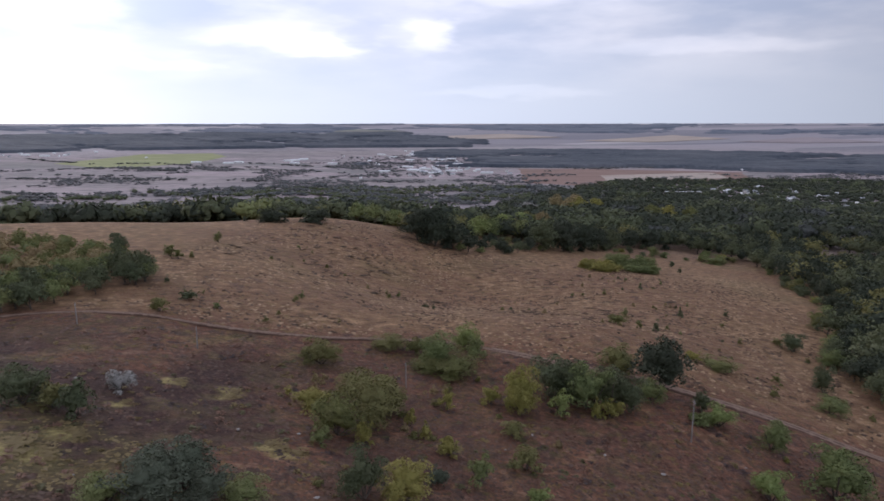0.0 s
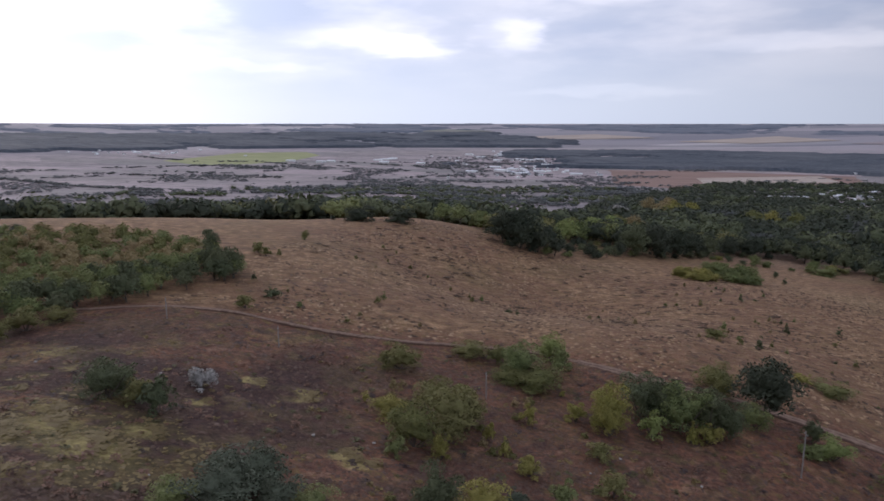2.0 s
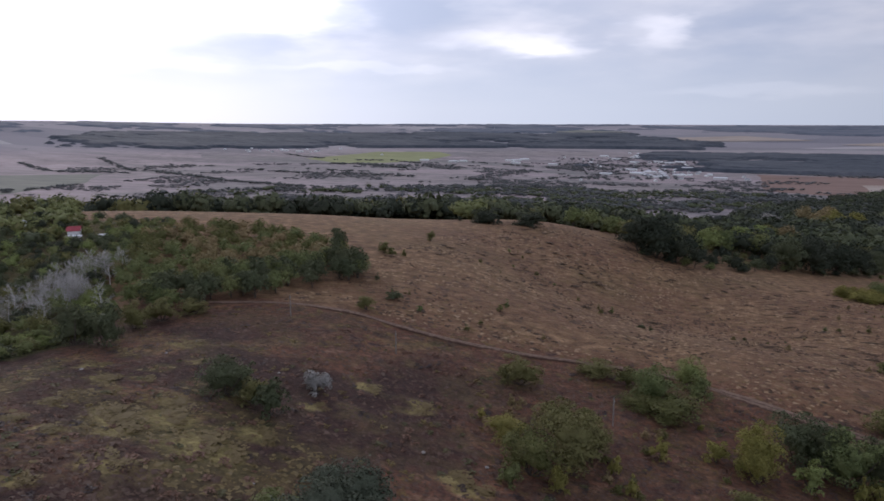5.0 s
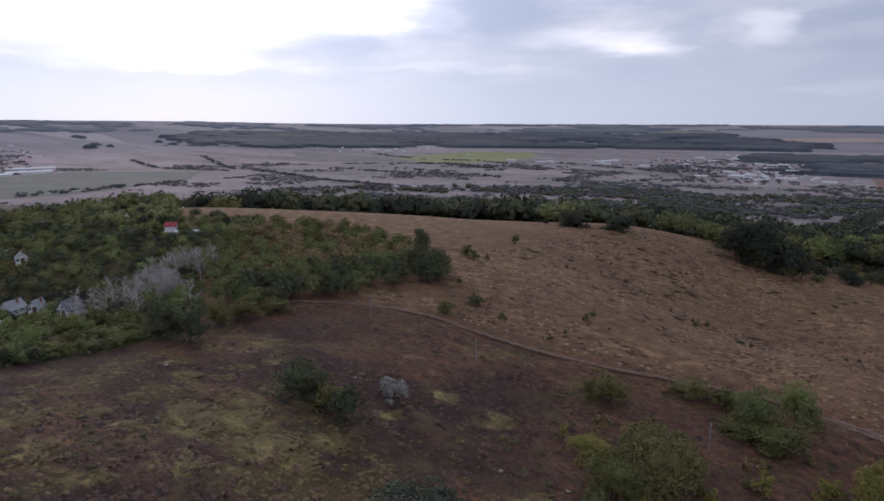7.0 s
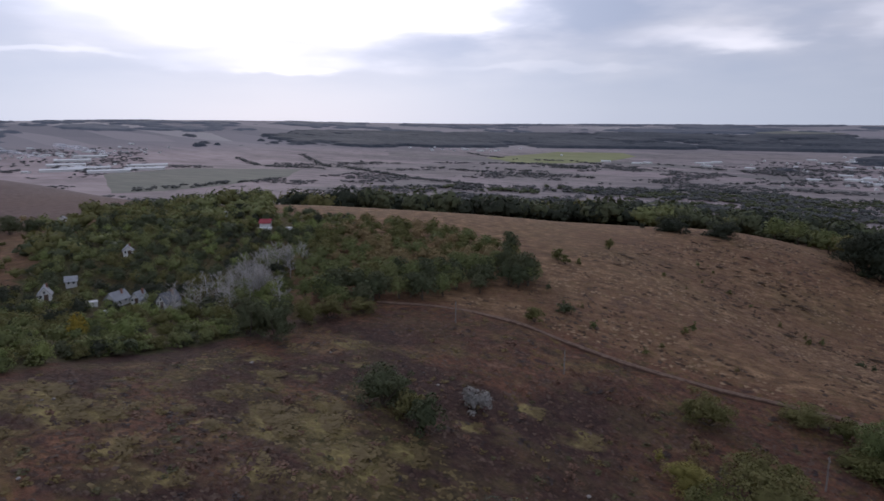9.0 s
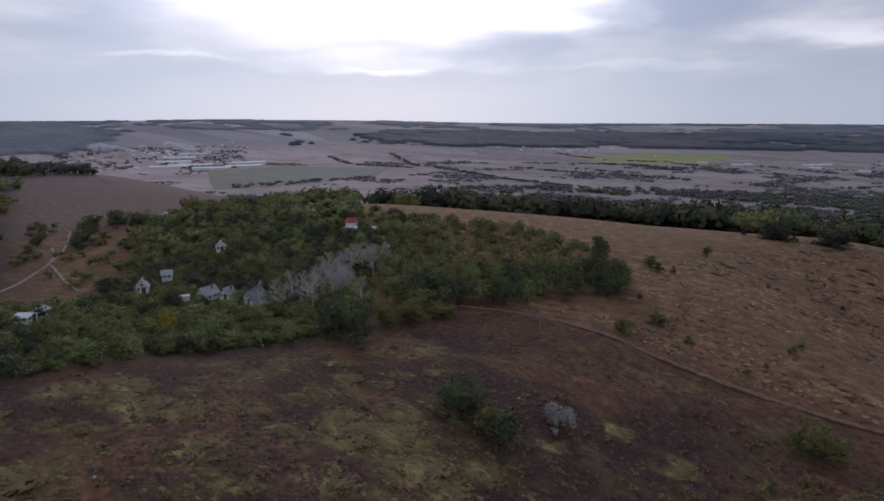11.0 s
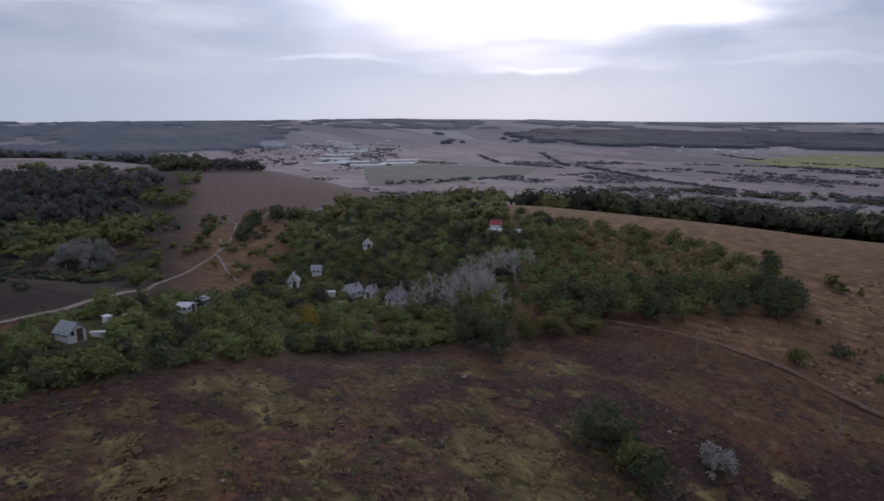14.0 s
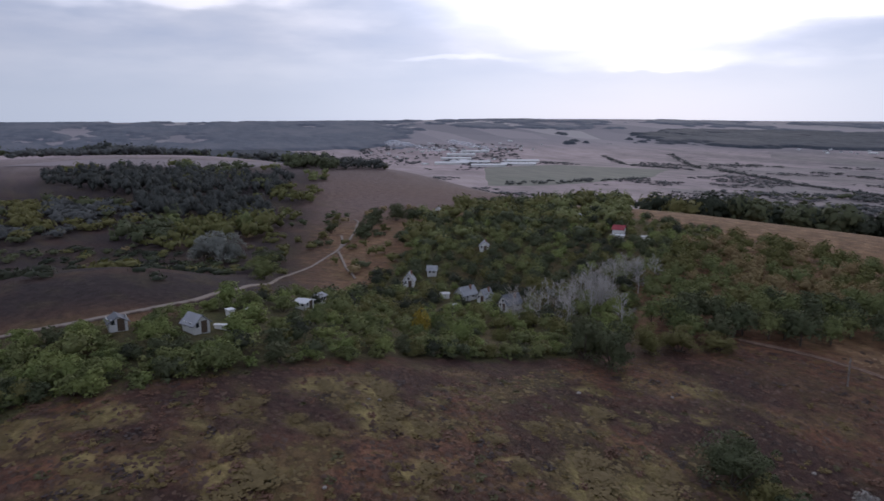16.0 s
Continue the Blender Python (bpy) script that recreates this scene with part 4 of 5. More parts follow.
# plan of the small houses: x, y, turn, width, depth, wall height, roof height, roof, walls
HOUSES = [
    (-119, 40, 120, 2.8, 3.0, 1.6, 1.2, "slate", "white"),
    (-122, 29, 100, 2.6, 2.6, 1.4, 0.8, "dark", "grey"),
    (-142, 62, 130, 2.8, 2.5, 1.7, 0.4, "white", "white"),
    (-155, 68, 40, 2.6, 2.3, 1.9, 0.5, "slate", "grey"),
    (-188, 103, 62, 3.1, 3.8, 1.9, 2.0, "slate", "white"),
    (-194, 113, 150, 2.6, 2.8, 1.9, 1.1, "slate", "grey"),
    (-165, 110, 14, 3.4, 4.6, 1.9, 1.7, "slate", "grey"),
    (-160, 113, 22, 2.6, 3.3, 1.7, 1.7, "slate", "white"),
    (-149, 114, 10, 3.2, 4.6, 1.9, 2.0, "dark", "white"),
    (-207, 138, 60, 3.0, 3.1, 1.9, 1.5, "slate", "white"),
    (-189, 180, 130, 4.4, 3.6, 3.1, 1.1, "red", "white"),
    (-222, 187, 45, 3.3, 3.1, 2.2, 0.8, "slate", "grey"),
    (-229, 184, 45, 3.1, 3.0, 2.0, 0.7, "slate", "white"),
    (-300, 163, 60, 3.3, 3.3, 2.2, 1.2, "slate", "white"),
]
SHEDS = [(-120, 44, 62, 2.6, 0.5, 0.8), (-130, 50, 50, 1.8, 1.2, 1.0), (-127, 46, 20, 1.3, 1.0, 1.4), (-160, 104, 60, 2.2, 1.6, 0.6), (-170, 106, 65, 2.6, 1.8, 1.4), (-183, 186, 40, 3.0, 2.4, 0.8), (-178, 182, 55, 1.6, 1.4, 1.5)]


def clear_of_houses(x, y):
    ok = np.ones(np.shape(x), bool)
    for hx, hy, *_ in HOUSES:
        r = math.hypot(hx, hy - 30)
        # open ground round the house and on its sunny garden side
        ok &= np.hypot(x - hx, y - hy) > 3.9
        ok &= np.hypot(x - hx * (1 - 6 / r), y - hy - (30 - hy) * 6 / r) > 2.5
    for hx, hy, *_ in SHEDS:
        ok &= np.hypot(x - hx, y - hy) > 2.6
    return ok


def clear_of_roads(x, y):
    ok = np.ones(np.shape(x), bool)
    for px, py in ((-126, 10), (-126, 22), (-129, 32), (-136, 41), (-148, 49), (-165, 57), (-180, 62), (-195, 66), (-209, 71), (-220, 79), (-230, 87), (-246, 98), (-264, 108)):
        ok &= np.hypot(x - px, y - py) > 5
    return ok


rng = np.random.RandomState(12)
WOOD = [(-100, 139), (-96, 152), (-88, 165), (-81, 182), (-98, 204), (-120, 217), (-140, 222), (-165, 216), (-168, 190), (-160, 165), (-142, 146), (-120, 132), (-106, 130)]
wx, wy = scatter(WOOD, 5.2, 13)
edge = wx * 0.8 + wy * -0.35 > -146
for x, y in zip(wx[edge], wy[edge]):
    tree(x, y, rng.uniform(5.0, 7.2), rng.choice(["dark", "green", "dark", "green", "dark"]), "at the edge of the hillside wood", "trees of the hillside wood", spread=1.25)
wx, wy = wx[~edge], wy[~edge]
back = wy - 0.5 * wx > 255
for some, tones in ((~back, ["olive", "green", "olive", "brown", "green"]), (back, ["olive", "brown", "olive", "green"])):
    copse("hillside_wood", wx[some], wy[some], rng.uniform(4.6, 6.6, some.sum()), tones, "leafy green and browning trees of the hillside wood", 17)
for x, y in ((-87, 178), (-93, 186), (-103, 205), (-84, 181)):
    tree(x, y, 9.0, "dark", "rising over the hillside wood", "trees of the hillside wood", spread=0.8)

gx, gy = scatter(GARDENS, 4.0, 14, lambda x, y: clear_of_houses(x, y) & clear_of_roads(x, y) & (lattice(x, y, 13, 15) > 0.1))
far_side = (gx < -140) | (rng.rand(len(gx)) < 0.25)
for x, y in zip(gx[~far_side], gy[~far_side]):
    high = rng.uniform(1.7, 3.9)
    tone = rng.choice(["green", "bright", "bright", "dark", "green", "bright", "green", "olive"])
    if rng.rand() < 0.25:
        tree(x, y, high * 1.3, tone, "in an overgrown garden", "garden trees", spread=1.25)
    else:
        shrub(x, y, high * 1.35, high, tone, "in an overgrown garden", "garden shrubs")
copse("garden_trees", gx[far_side], gy[far_side], rng.uniform(2.4, 5.2, far_side.sum()), ["green", "dark", "bright", "deep", "olive", "dark", "green"], "overgrown orchard trees round the garden houses", 18)
x, y = scatter([(-99, 8), (-99, 32), (-104, 46), (-113, 46), (-121, 32), (-123, 8)], 3.7, 16, lambda x, y: clear_of_houses(x, y) & clear_of_roads(x, y))
for px, py in zip(x, y):
    w = rng.uniform(2.2, 4.8)
    shrub(px, py, w, w * rng.uniform(0.6, 0.85), rng.choice(["green", "dark", "dark", "green", "bright"]), "in an overgrown garden", "garden shrubs")
front = GARDENS[:13]
for (x0, y0), (x1, y1) in zip(front, front[1:]):
    n = max(1, int(math.hypot(x1 - x0, y1 - y0) / 2.6))
    for k in range(n):
        s, w = (k + rng.uniform(0, 1)) / n, rng.uniform(2.2, 4.6)
        shrub(x0 + (x1 - x0) * s - rng.uniform(0.5, 3.5), y0 + (y1 - y0) * s, w, w * rng.uniform(0.6, 0.85), rng.choice(["green", "bright", "dark", "green", "olive"]), "along the lower edge of the gardens", "shrubs along the garden edge")
for x, y, w in ((-262, 112, 6.0), (-270, 117, 7.5), (-280, 122, 6.5), (-268, 124, 5.0), (-292, 128, 7.0), (-304, 133, 8.0), (-296, 140, 9.0), (-286, 144, 8.0), (-310, 146, 8.0), (-272, 100, 5.0), (-285, 106, 6.0), (-300, 112, 5.0), (-322, 150, 7.0), (-318, 118, 5.0), (-226, 68, 8.5), (-236, 74, 6.0)):
    shrub(x, y, w, w * 0.85, "dark" if w > 5.5 else "olive", "beside the climbing dirt road", "shrubs by the road")
for k in range(42):
    s = rng.uniform(0, 1) ** 0.8
    x, y = -132 - 18 * s + rng.normal() * 5, 114 + 36 * s + rng.normal() * 5
    trunk, branches = BARE[k % 3]
    ob = put(new("bare_tree"), x, y, rng.uniform(0, 360), 9.5 * rng.uniform(0.8, 1.2), rng.uniform(5.0, 7.6), 0.3)
    part_of("trunk", trunk, ob)
    part_of("bare_crown", branches, ob)
    tagged(ob, "leafless tree with pale grey trunk and branches", "tree", "bare pale trees")

tree(-124, 79.5, 6.0, "orange", "in an overgrown garden", "garden trees", spread=0.75)

ICO = bmesh.new()
bmesh.ops.create_icosphere(ICO, subdivisions=1, radius=1.0)
ICO_V, ICO_T = np.array([v.co[:] for v in ICO.verts]), np.array([[v.index for v in f.verts] for f in ICO.faces])
ICO.free()


def woodland(name, x, y, high, wide, tones, label, clumps=5, sprays=26, seed=1, kind_word="wood"):
    """Many trees as one growth for each tone: lumpy crowns of clumps and leaf sprays on stems."""
    r = np.random.RandomState(seed)
    pick = r.randint(len(tones), size=len(x))
    # neighbours tend to be of one kind
    pick = np.where(r.rand(len(x)) < 0.8, (lattice(x, y * 1.5, 75, seed) * 1.3 * len(tones)).astype(int) % len(tones), pick)
    for n, tone in enumerate(tones):
        px, py = x[pick == n], y[pick == n]
        if not len(px):
            continue
        grown = 0.58 + 0.75 * lattice(px, py, 38, seed + 3)
        h = high * r.uniform(0.65, 1.25, len(px)) * grown
        w = wide * r.uniform(0.7, 1.3, len(px)) * np.sqrt(grown)
        z = ground(px, py)
        vs, ts, ns, base = [], [], [], 0
        for k in range(clumps):
            a, reach = r.uniform(0, 6.28, len(px)), (0 if k == 0 else 1) * r.uniform(0.2, 0.42, len(px)) * w
            lift = (0.52 if k == 0 else 1) * np.where(k == 0, 1, r.uniform(0.16, 0.78, len(px))) * h
            size = np.where(k == 0, 0.33, r.uniform(0.13, 0.24, len(px)) * (5 / max(clumps, 5)) ** 0.3)
            c = np.stack([px + reach * np.cos(a), py + reach * np.sin(a), z + lift], -1)
            s = np.stack([w * size, w * size, h * size * 0.95], -1)
            lump = ICO_V[None] * r.uniform(0.55, 1.3, (len(px), len(ICO_V), 1))
            vs.append((c[:, None] + lump * s[:, None]).reshape(-1, 3))
            ts.append((ICO_T[None] + np.arange(len(px))[:, None, None] * len(ICO_V) + base).reshape(-1, 3))
            out = (c - np.stack([px, py, z + 0.35 * h], -1)) / np.stack([w, w, h], -1)
            ns.append((lump + out[:, None] * 0.5 + (0, 0, 0.1)).reshape(-1, 3))
            base += len(px) * len(ICO_V)
        if sprays:
            rep = np.repeat(np.arange(len(px)), sprays)
            way = r.normal(size=(len(rep), 3))
            way[:, 2] = np.abs(way[:, 2]) * 0.9 - 0.2
            way /= np.linalg.norm(way, axis=1)[:, None]
            c = np.stack([px[rep], py[rep], z[rep] + 0.55 * h[rep]], -1) + way * np.stack([w[rep] * 0.5, w[rep] * 0.5, h[rep] * 0.47], -1) * r.uniform(0.85, 1.1, (len(rep), 1))
            side = np.cross(way, r.normal(size=way.shape))
            side /= np.linalg.norm(side, axis=1)[:, None]
            up = np.cross(way + r.normal(size=way.shape) * 0.4, side)
            s = (w[rep] * 0.075 * r.uniform(0.6, 1.3, len(rep)))[:, None]
            vs.append(np.stack([c - side * s, c + up * s, c + side * s, c - up * s], 1).reshape(-1, 3))
            ns.append(np.repeat(way * 0.8 + (0, 0, 0.15), 4, 0))
            q = np.arange(len(rep))[:, None] * 4 + base
            ts += [q + (0, 2, 1), q + (0, 3, 2)]
        ns = np.concatenate(ns)
        ns /= np.linalg.norm(ns, axis=1)[:, None] + 1e-9
        tagged(new(name, fast_mesh(name, np.concatenate(vs), np.concatenate(ts), LEAF[tone], True, ns)), label, kind_word, kind="stuff")


def by_bearing(az0, az1, d0, d1, gap, seed, keep=0.0, patch=90.0):
    """Places in a ring sector round the hill, thinned into patches."""
    r = np.random.RandomState(seed)
    n = int(radians(az1 - az0) * (d1**2 - d0**2) / 2 / gap**2)
    a, d = np.radians(r.uniform(az0, az1, n)), np.sqrt(r.uniform(d0**2, d1**2, n))
    x, y = -d * np.sin(a), d * np.cos(a)
    ok = 0.65 * lattice(x, y * 1.6, patch, seed + 1) + 0.35 * lattice(x, y * 1.6, patch / 3, seed + 2) > keep
    return x[ok], y[ok]


MEADOW = [(-1296, 736), (-1253, 822), (-1254, 945), (-1318, 1217), (-1487, 1441), (-1820, 1272), (-1805, 999)]
EAST_WOOD = [(-16, 346), (0, 344), (14, 349), (27, 361), (44, 379), (60, 398), (94, 425), (121, 456), (143, 478), (172, 486), (194, 468), (212, 432), (200, 364), (186, 300), (168, 255), (128, 205), (112, 160), (150, 110), (330, 250), (480, 500), (560, 760), (420, 900), (250, 960), (110, 880), (30, 720), (-25, 560), (-30, 430), (-22, 380)]
x, y = scatter(EAST_WOOD, 9.5, 31, lambda x, y: 0.7 * lattice(x, y * 1.7, 70, 33) + 0.3 * lattice(x, y, 22, 35) > 0.24)
close = y < np.where(x > 70, 520, 452)
glade = (x[close] > 14) & (x[close] < 58) & (y[close] < 425)
copse("east_wood_edge", x[close], y[close], rng.uniform(10, 17, close.sum()) * np.where(glade, 0.42, 1.0), ["deep", "dark", "deep", "dark", "deep", "deep", "olive"], "dark green broadleaved trees along the near side of the eastern wood", 36, 1.1)
x, y = x[~close], y[~close]
woodland("east_wood", x, y, 14.0, 15.5, ["deep", "dark", "deep", "deep", "dark", "deep", "pine", "deep"], "dense mixed wood of dark green crowns filling the eastern slope", 13, 70, 32)
FRONT = [(-13, 341, 16), (-5, 339, 18), (3, 341, 15), (12, 345, 10), (22, 354, 7), (33, 364, 7), (44, 376, 7), (54, 388, 9), (64, 398, 17), (76, 407, 19), (90, 420, 18), (104, 434, 15), (120, 452, 14), (136, 468, 13), (152, 478, 13), (170, 483, 12), (188, 470, 12), (202, 452, 12), (210, 424, 12), (206, 396, 12), (202, 372, 12), (196, 346, 12), (190, 322, 12), (182, 298, 11), (172, 272, 11), (158, 250, 11), (144, 230, 11)]
for k, (px, py, high) in enumerate(FRONT):
    tree(px + rng.uniform(-2, 2), py + rng.uniform(0, 4), high * rng.uniform(0.9, 1.1), rng.choice(["deep", "dark", "deep"]), "along the eastern wood front", "front trees of the eastern wood", OAK if high > 12 else None, 1.15, 0.14)
    w = rng.uniform(4.5, 7.5)
    shrub(px + rng.uniform(-5, 5), py - rng.uniform(0, 3), w, w * 0.75, rng.choice(["dark", "green", "deep"]), "before the eastern wood", "shrubs along the eastern wood")
x, y = scatter([(112, 160), (128, 205), (168, 255), (190, 310), (214, 300), (150, 190), (130, 150)], 7.0, 34)
for px, py in zip(x, y):
    tree(px, py, rng.uniform(6, 9.5), rng.choice(["dark", "deep", "deep", "dark"]), "at the edge of the eastern wood", "trees at the wood edge", spread=1.3)
# lighter and turning trees that stand out of the eastern wood
LIGHTER = [(148, 845, 24, "brown"), (182, 890, 24, "brown"), (170, 800, 22, "yellow"), (184, 782, 21, "yellow"), (160, 815, 22, "brown"), (88, 668, 22, "silver"), (81, 536, 17, "brown"), (22, 411, 15, "bright"), (34, 428, 15, "green"), (44, 458, 16, "bright"), (54, 440, 15, "green"), (62, 500, 17, "bright"), (70, 528, 17, "olive"), (28, 440, 15, "olive")]
LIGHTER += [(-14, 372, 11, "dark"), (-26, 380, 11, "green"), (-40, 392, 12, "green"), (-52, 400, 12, "green"), (212, 655, 20, "olive"), (230, 662, 19, "yellow"), (246, 650, 19, "olive")]
for px, py, high, tone in LIGHTER:
    tree(px, py, high, tone, "in the eastern wood", "lighter trees of the eastern wood", spread=1.3)
rng = np.random.RandomState(38)
for (x0, y0), (x1, y1), n in (((108, 440), (206, 440), 16), ((194, 356), (160, 252), 14), ((150, 235), (118, 190), 7)):
    for k in range(n):
        s, w = (k + rng.uniform(0, 1)) / n, rng.uniform(3.5, 8.5)
        shrub(x0 + (x1 - x0) * s + rng.normal() * 3, y0 + (y1 - y0) * s + rng.normal() * 3, w, w * rng.uniform(0.55, 0.9), rng.choice(["green", "olive", "green", "yellow", "dark"]), "before the edge of the eastern wood", "shrubs along the eastern wood")
# dark low mats of creeping growth on the upper field
MAT_LEAF = leaf_material("leaves_dark_mats", (0.055, 0.036, 0.023), (0.125, 0.080, 0.048), (0.10, 0.06, 0.038))
count = 0
while count < 105:
    x, y = rng.uniform(-85, 95), rng.uniform(215, 338)
    if track_side(x, y) < 50 or y < 285 - 0.5 * abs(x) - rng.uniform(0, 70):
        continue
    ob = put(new("creeping_mat"), x, y, rng.uniform(0, 40), 1.0, rng.uniform(0.25, 0.6), 0.05)
    ob.scale.x, ob.scale.y = rng.uniform(3.0, 10.0), rng.uniform(1.6, 3.6)
    leaf = part_of("foliage", MAT_MESH[count % 3], ob)
    leaf.material_slots[0].link = "OBJECT"
    leaf.material_slots[0].material = MAT_LEAF
    tagged(ob, "dark low mat of creeping plants in dry grass", "plants", "creeping mats on the upper field")
    count += 1
x, y = by_bearing(2, 46, 450, 580, 9.0, 41, 0.06, 60)
woodland("belt_behind_crest", x, y, 15.0, 16.0, ["deep", "dark", "deep", "dark", "deep", "olive"], "belt of tall dark trees behind the grassy crest", 11, 60, 42)
x, y = by_bearing(-1, 17, 415, 475, 8.0, 43, 0.06, 60)
woodland("young_belt", x, y, 10.5, 11.0, ["green", "dark", "green", "olive"], "lighter green young trees along the crest", 9, 50, 44)
x, y = by_bearing(46, 63, 255, 380, 7.0, 45, 0.25, 50)
woodland("garden_wood", x, y, 6.0, 6.5, ["green", "dark", "olive", "green"], "overgrown orchard trees on the back of the hill", 6, 36, 46)
x, y = by_bearing(72, 92, 290, 560, 9.5, 47, 0.52, 60)
woodland("hollow_thickets", x, y, 5.5, 7.0, ["dark", "olive", "green"], "thorn thickets scattered in the hollow", 5, 30, 48)
x, y = scatter([(-340, 25), (-340, 165), (-140, 165), (-140, 25)], 11.0, 92, lambda x, y: clear_of_roads(x, y) & ~inside(x, y, GARDENS) & (lattice(x, y, 20, 94) > 0.38))
woodland("road_scrub", x, y, 2.8, 4.2, ["dark", "olive", "dark", "brown"], "bushes dotted over the grassy hollow by the road", 6, 40, 93)
x, y = scatter([(-440, -75), (-405, 42), (-355, 34), (-300, -20), (-310, -75)], 8.0, 95, lambda x, y: lattice(x, y, 26, 96) > 0.30)
woodland("western_thickets", x, y, 5.0, 9.0, ["valley", "dark", "valley", "olive"], "dull green thickets filling the western hollow", 7, 44, 97)
x, y = scatter([(-140, -40), (-138, 12), (-150, 36), (-200, 52), (-250, 70), (-290, 30), (-300, -50)], 6.0, 87, lambda x, y: clear_of_roads(x, y) & (0.6 * lattice(x, y, 24, 88) + 0.4 * lattice(x, y, 8, 89) > 0.44))
woodland("hollow_scrub", x, y, 1.7, 4.2, ["deep", "olive", "deep", "dark"], "low dark scrub in the grassy hollow", 4, 30, 90)
x, y = scatter([(-366, 36), (-345, 66), (-326, 92), (-372, 100), (-418, 47), (-410, 30)], 6.0, 49)
woodland("pine_strip", x, y, 9.5, 5.6, ["pine"], "dark planted pine strip across the western hollow", 5, 30, 50)
x, y = scatter([(-492, -20), (-450, 19), (-432, 60), (-420, 108), (-478, 135), (-512, 75), (-545, 6), (-525, -25)], 6.5, 51)
woodland("pine_block", x, y, 9.5, 6.0, ["pine"], "dark pine plantation on the western slope", 5, 30, 52)
x, y = scatter([(-291, 26), (-276, 50), (-292, 78), (-322, 92), (-344, 45), (-319, 24)], 8.0, 53, lambda x, y: np.hypot(x + 248, y - 56) > 13)
woodland("hollow_willows", x, y, 8.0, 8.5, ["green", "olive", "dark"], "rounded willows and bushes in the hollow", 6, 40, 54)
x, y = scatter([(-536, 140), (-515, 165), (-510, 212), (-530, 222), (-560, 205), (-580, 172), (-565, 145)], 7.0, 55)
woodland("hilltop_wood", x, y, 9.0, 9.0, ["dark", "pine"], "dark trees on the western hilltop", 5, 30, 56)
x, y = by_bearing(70, 118, 740, 1300, 13.0, 57, 0.36, 160)
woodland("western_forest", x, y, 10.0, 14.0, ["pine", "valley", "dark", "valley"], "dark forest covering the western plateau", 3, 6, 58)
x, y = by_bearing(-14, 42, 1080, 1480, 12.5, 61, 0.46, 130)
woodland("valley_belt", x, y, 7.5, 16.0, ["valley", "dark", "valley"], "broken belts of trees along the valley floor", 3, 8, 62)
x, y = by_bearing(-45, 66, 1250, 2350, 15.0, 63, 0.60, 150)
open_land = ~inside(x, y, MEADOW)
x, y = x[open_land], y[open_land]
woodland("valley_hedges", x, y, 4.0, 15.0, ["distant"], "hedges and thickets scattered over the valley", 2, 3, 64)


def canopy(name, az0, az1, d0, d1, high, step, seed, keep, patch, label, mat=FAR_HAZED_CANOPY):
    """The closed roof of a far forest, uneven with single crowns and open glades."""
    r = np.random.RandomState(seed)
    na, nd = int(radians(az1 - az0) * (d0 + d1) / 2 / step), int((d1 - d0) / step)
    a, d = np.meshgrid(np.radians(np.linspace(az0, az1, na)), np.linspace(d0, d1, nd), indexing="ij")
    a, d = a + r.uniform(-0.3, 0.3, a.shape) * step / d, d + r.uniform(-0.3, 0.3, a.shape) * step
    x, y = -d * np.sin(a), d * np.cos(a)
    cover = 0.5 * lattice(x, y * 1.8, patch, seed + 1) + 0.3 * lattice(x, y * 1.8, patch / 3.3, seed + 2) + 0.2 * lattice(x, y * 1.8, patch / 9, seed + 3)
    edge = np.minimum(np.minimum(a - radians(az0), radians(az1) - a) * d, np.minimum(d - d0, d1 - d)) / (patch * 0.5)
    cover = cover + np.minimum(edge - 0.5, 0) * 0.5
    cover = cover + (soft_step(np.minimum(a - radians(az0), radians(az1) - a), 0.0, 0.28) - 1) * 0.55
    tall = soft_step(cover, keep + 0.03, keep + 0.12) * soft_step(edge, 0.02, 0.12)
    z = ground(x, y) + high * tall * (0.8 + 0.2 * lattice(x, y, step * 2.2, seed + 5) + r.uniform(-0.07, 0.07, x.shape)) - 3.0 * (1 - tall)
    i = np.arange(na * nd).reshape(na, nd)
    p, q, s, t = i[:-1, :-1].ravel(), i[1:, :-1].ravel(), i[1:, 1:].ravel(), i[:-1, 1:].ravel()
    wood = np.maximum.reduce([tall.ravel()[k] for k in (p, q, s, t)]) > 0
    p, q, s, t = p[wood], q[wood], s[wood], t[wood]
    me = fast_mesh(name, np.stack([x, y, z], -1).reshape(-1, 3), np.concatenate([np.stack([p, q, s], -1), np.stack([p, s, t], -1)]), mat, True)
    return tagged(new(name, me), label, "forest", kind="stuff")


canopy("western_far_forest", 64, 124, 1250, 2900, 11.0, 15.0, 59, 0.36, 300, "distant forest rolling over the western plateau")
canopy("western_skyline_forest", 58, 124, 2850, 4600, 11.0, 22.0, 75, 0.28, 420, "hazy forest along the western skyline", FAREST_HAZED_CANOPY)
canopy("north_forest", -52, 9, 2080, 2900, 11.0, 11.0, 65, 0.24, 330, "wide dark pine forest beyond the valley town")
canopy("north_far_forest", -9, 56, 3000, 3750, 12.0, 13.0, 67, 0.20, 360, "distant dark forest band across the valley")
canopy("skyline_woods", -54, 78, 3650, 4600, 9.0, 22.0, 69, 0.46, 420, "strips of wood towards the skyline", FAREST_HAZED_CANOPY)

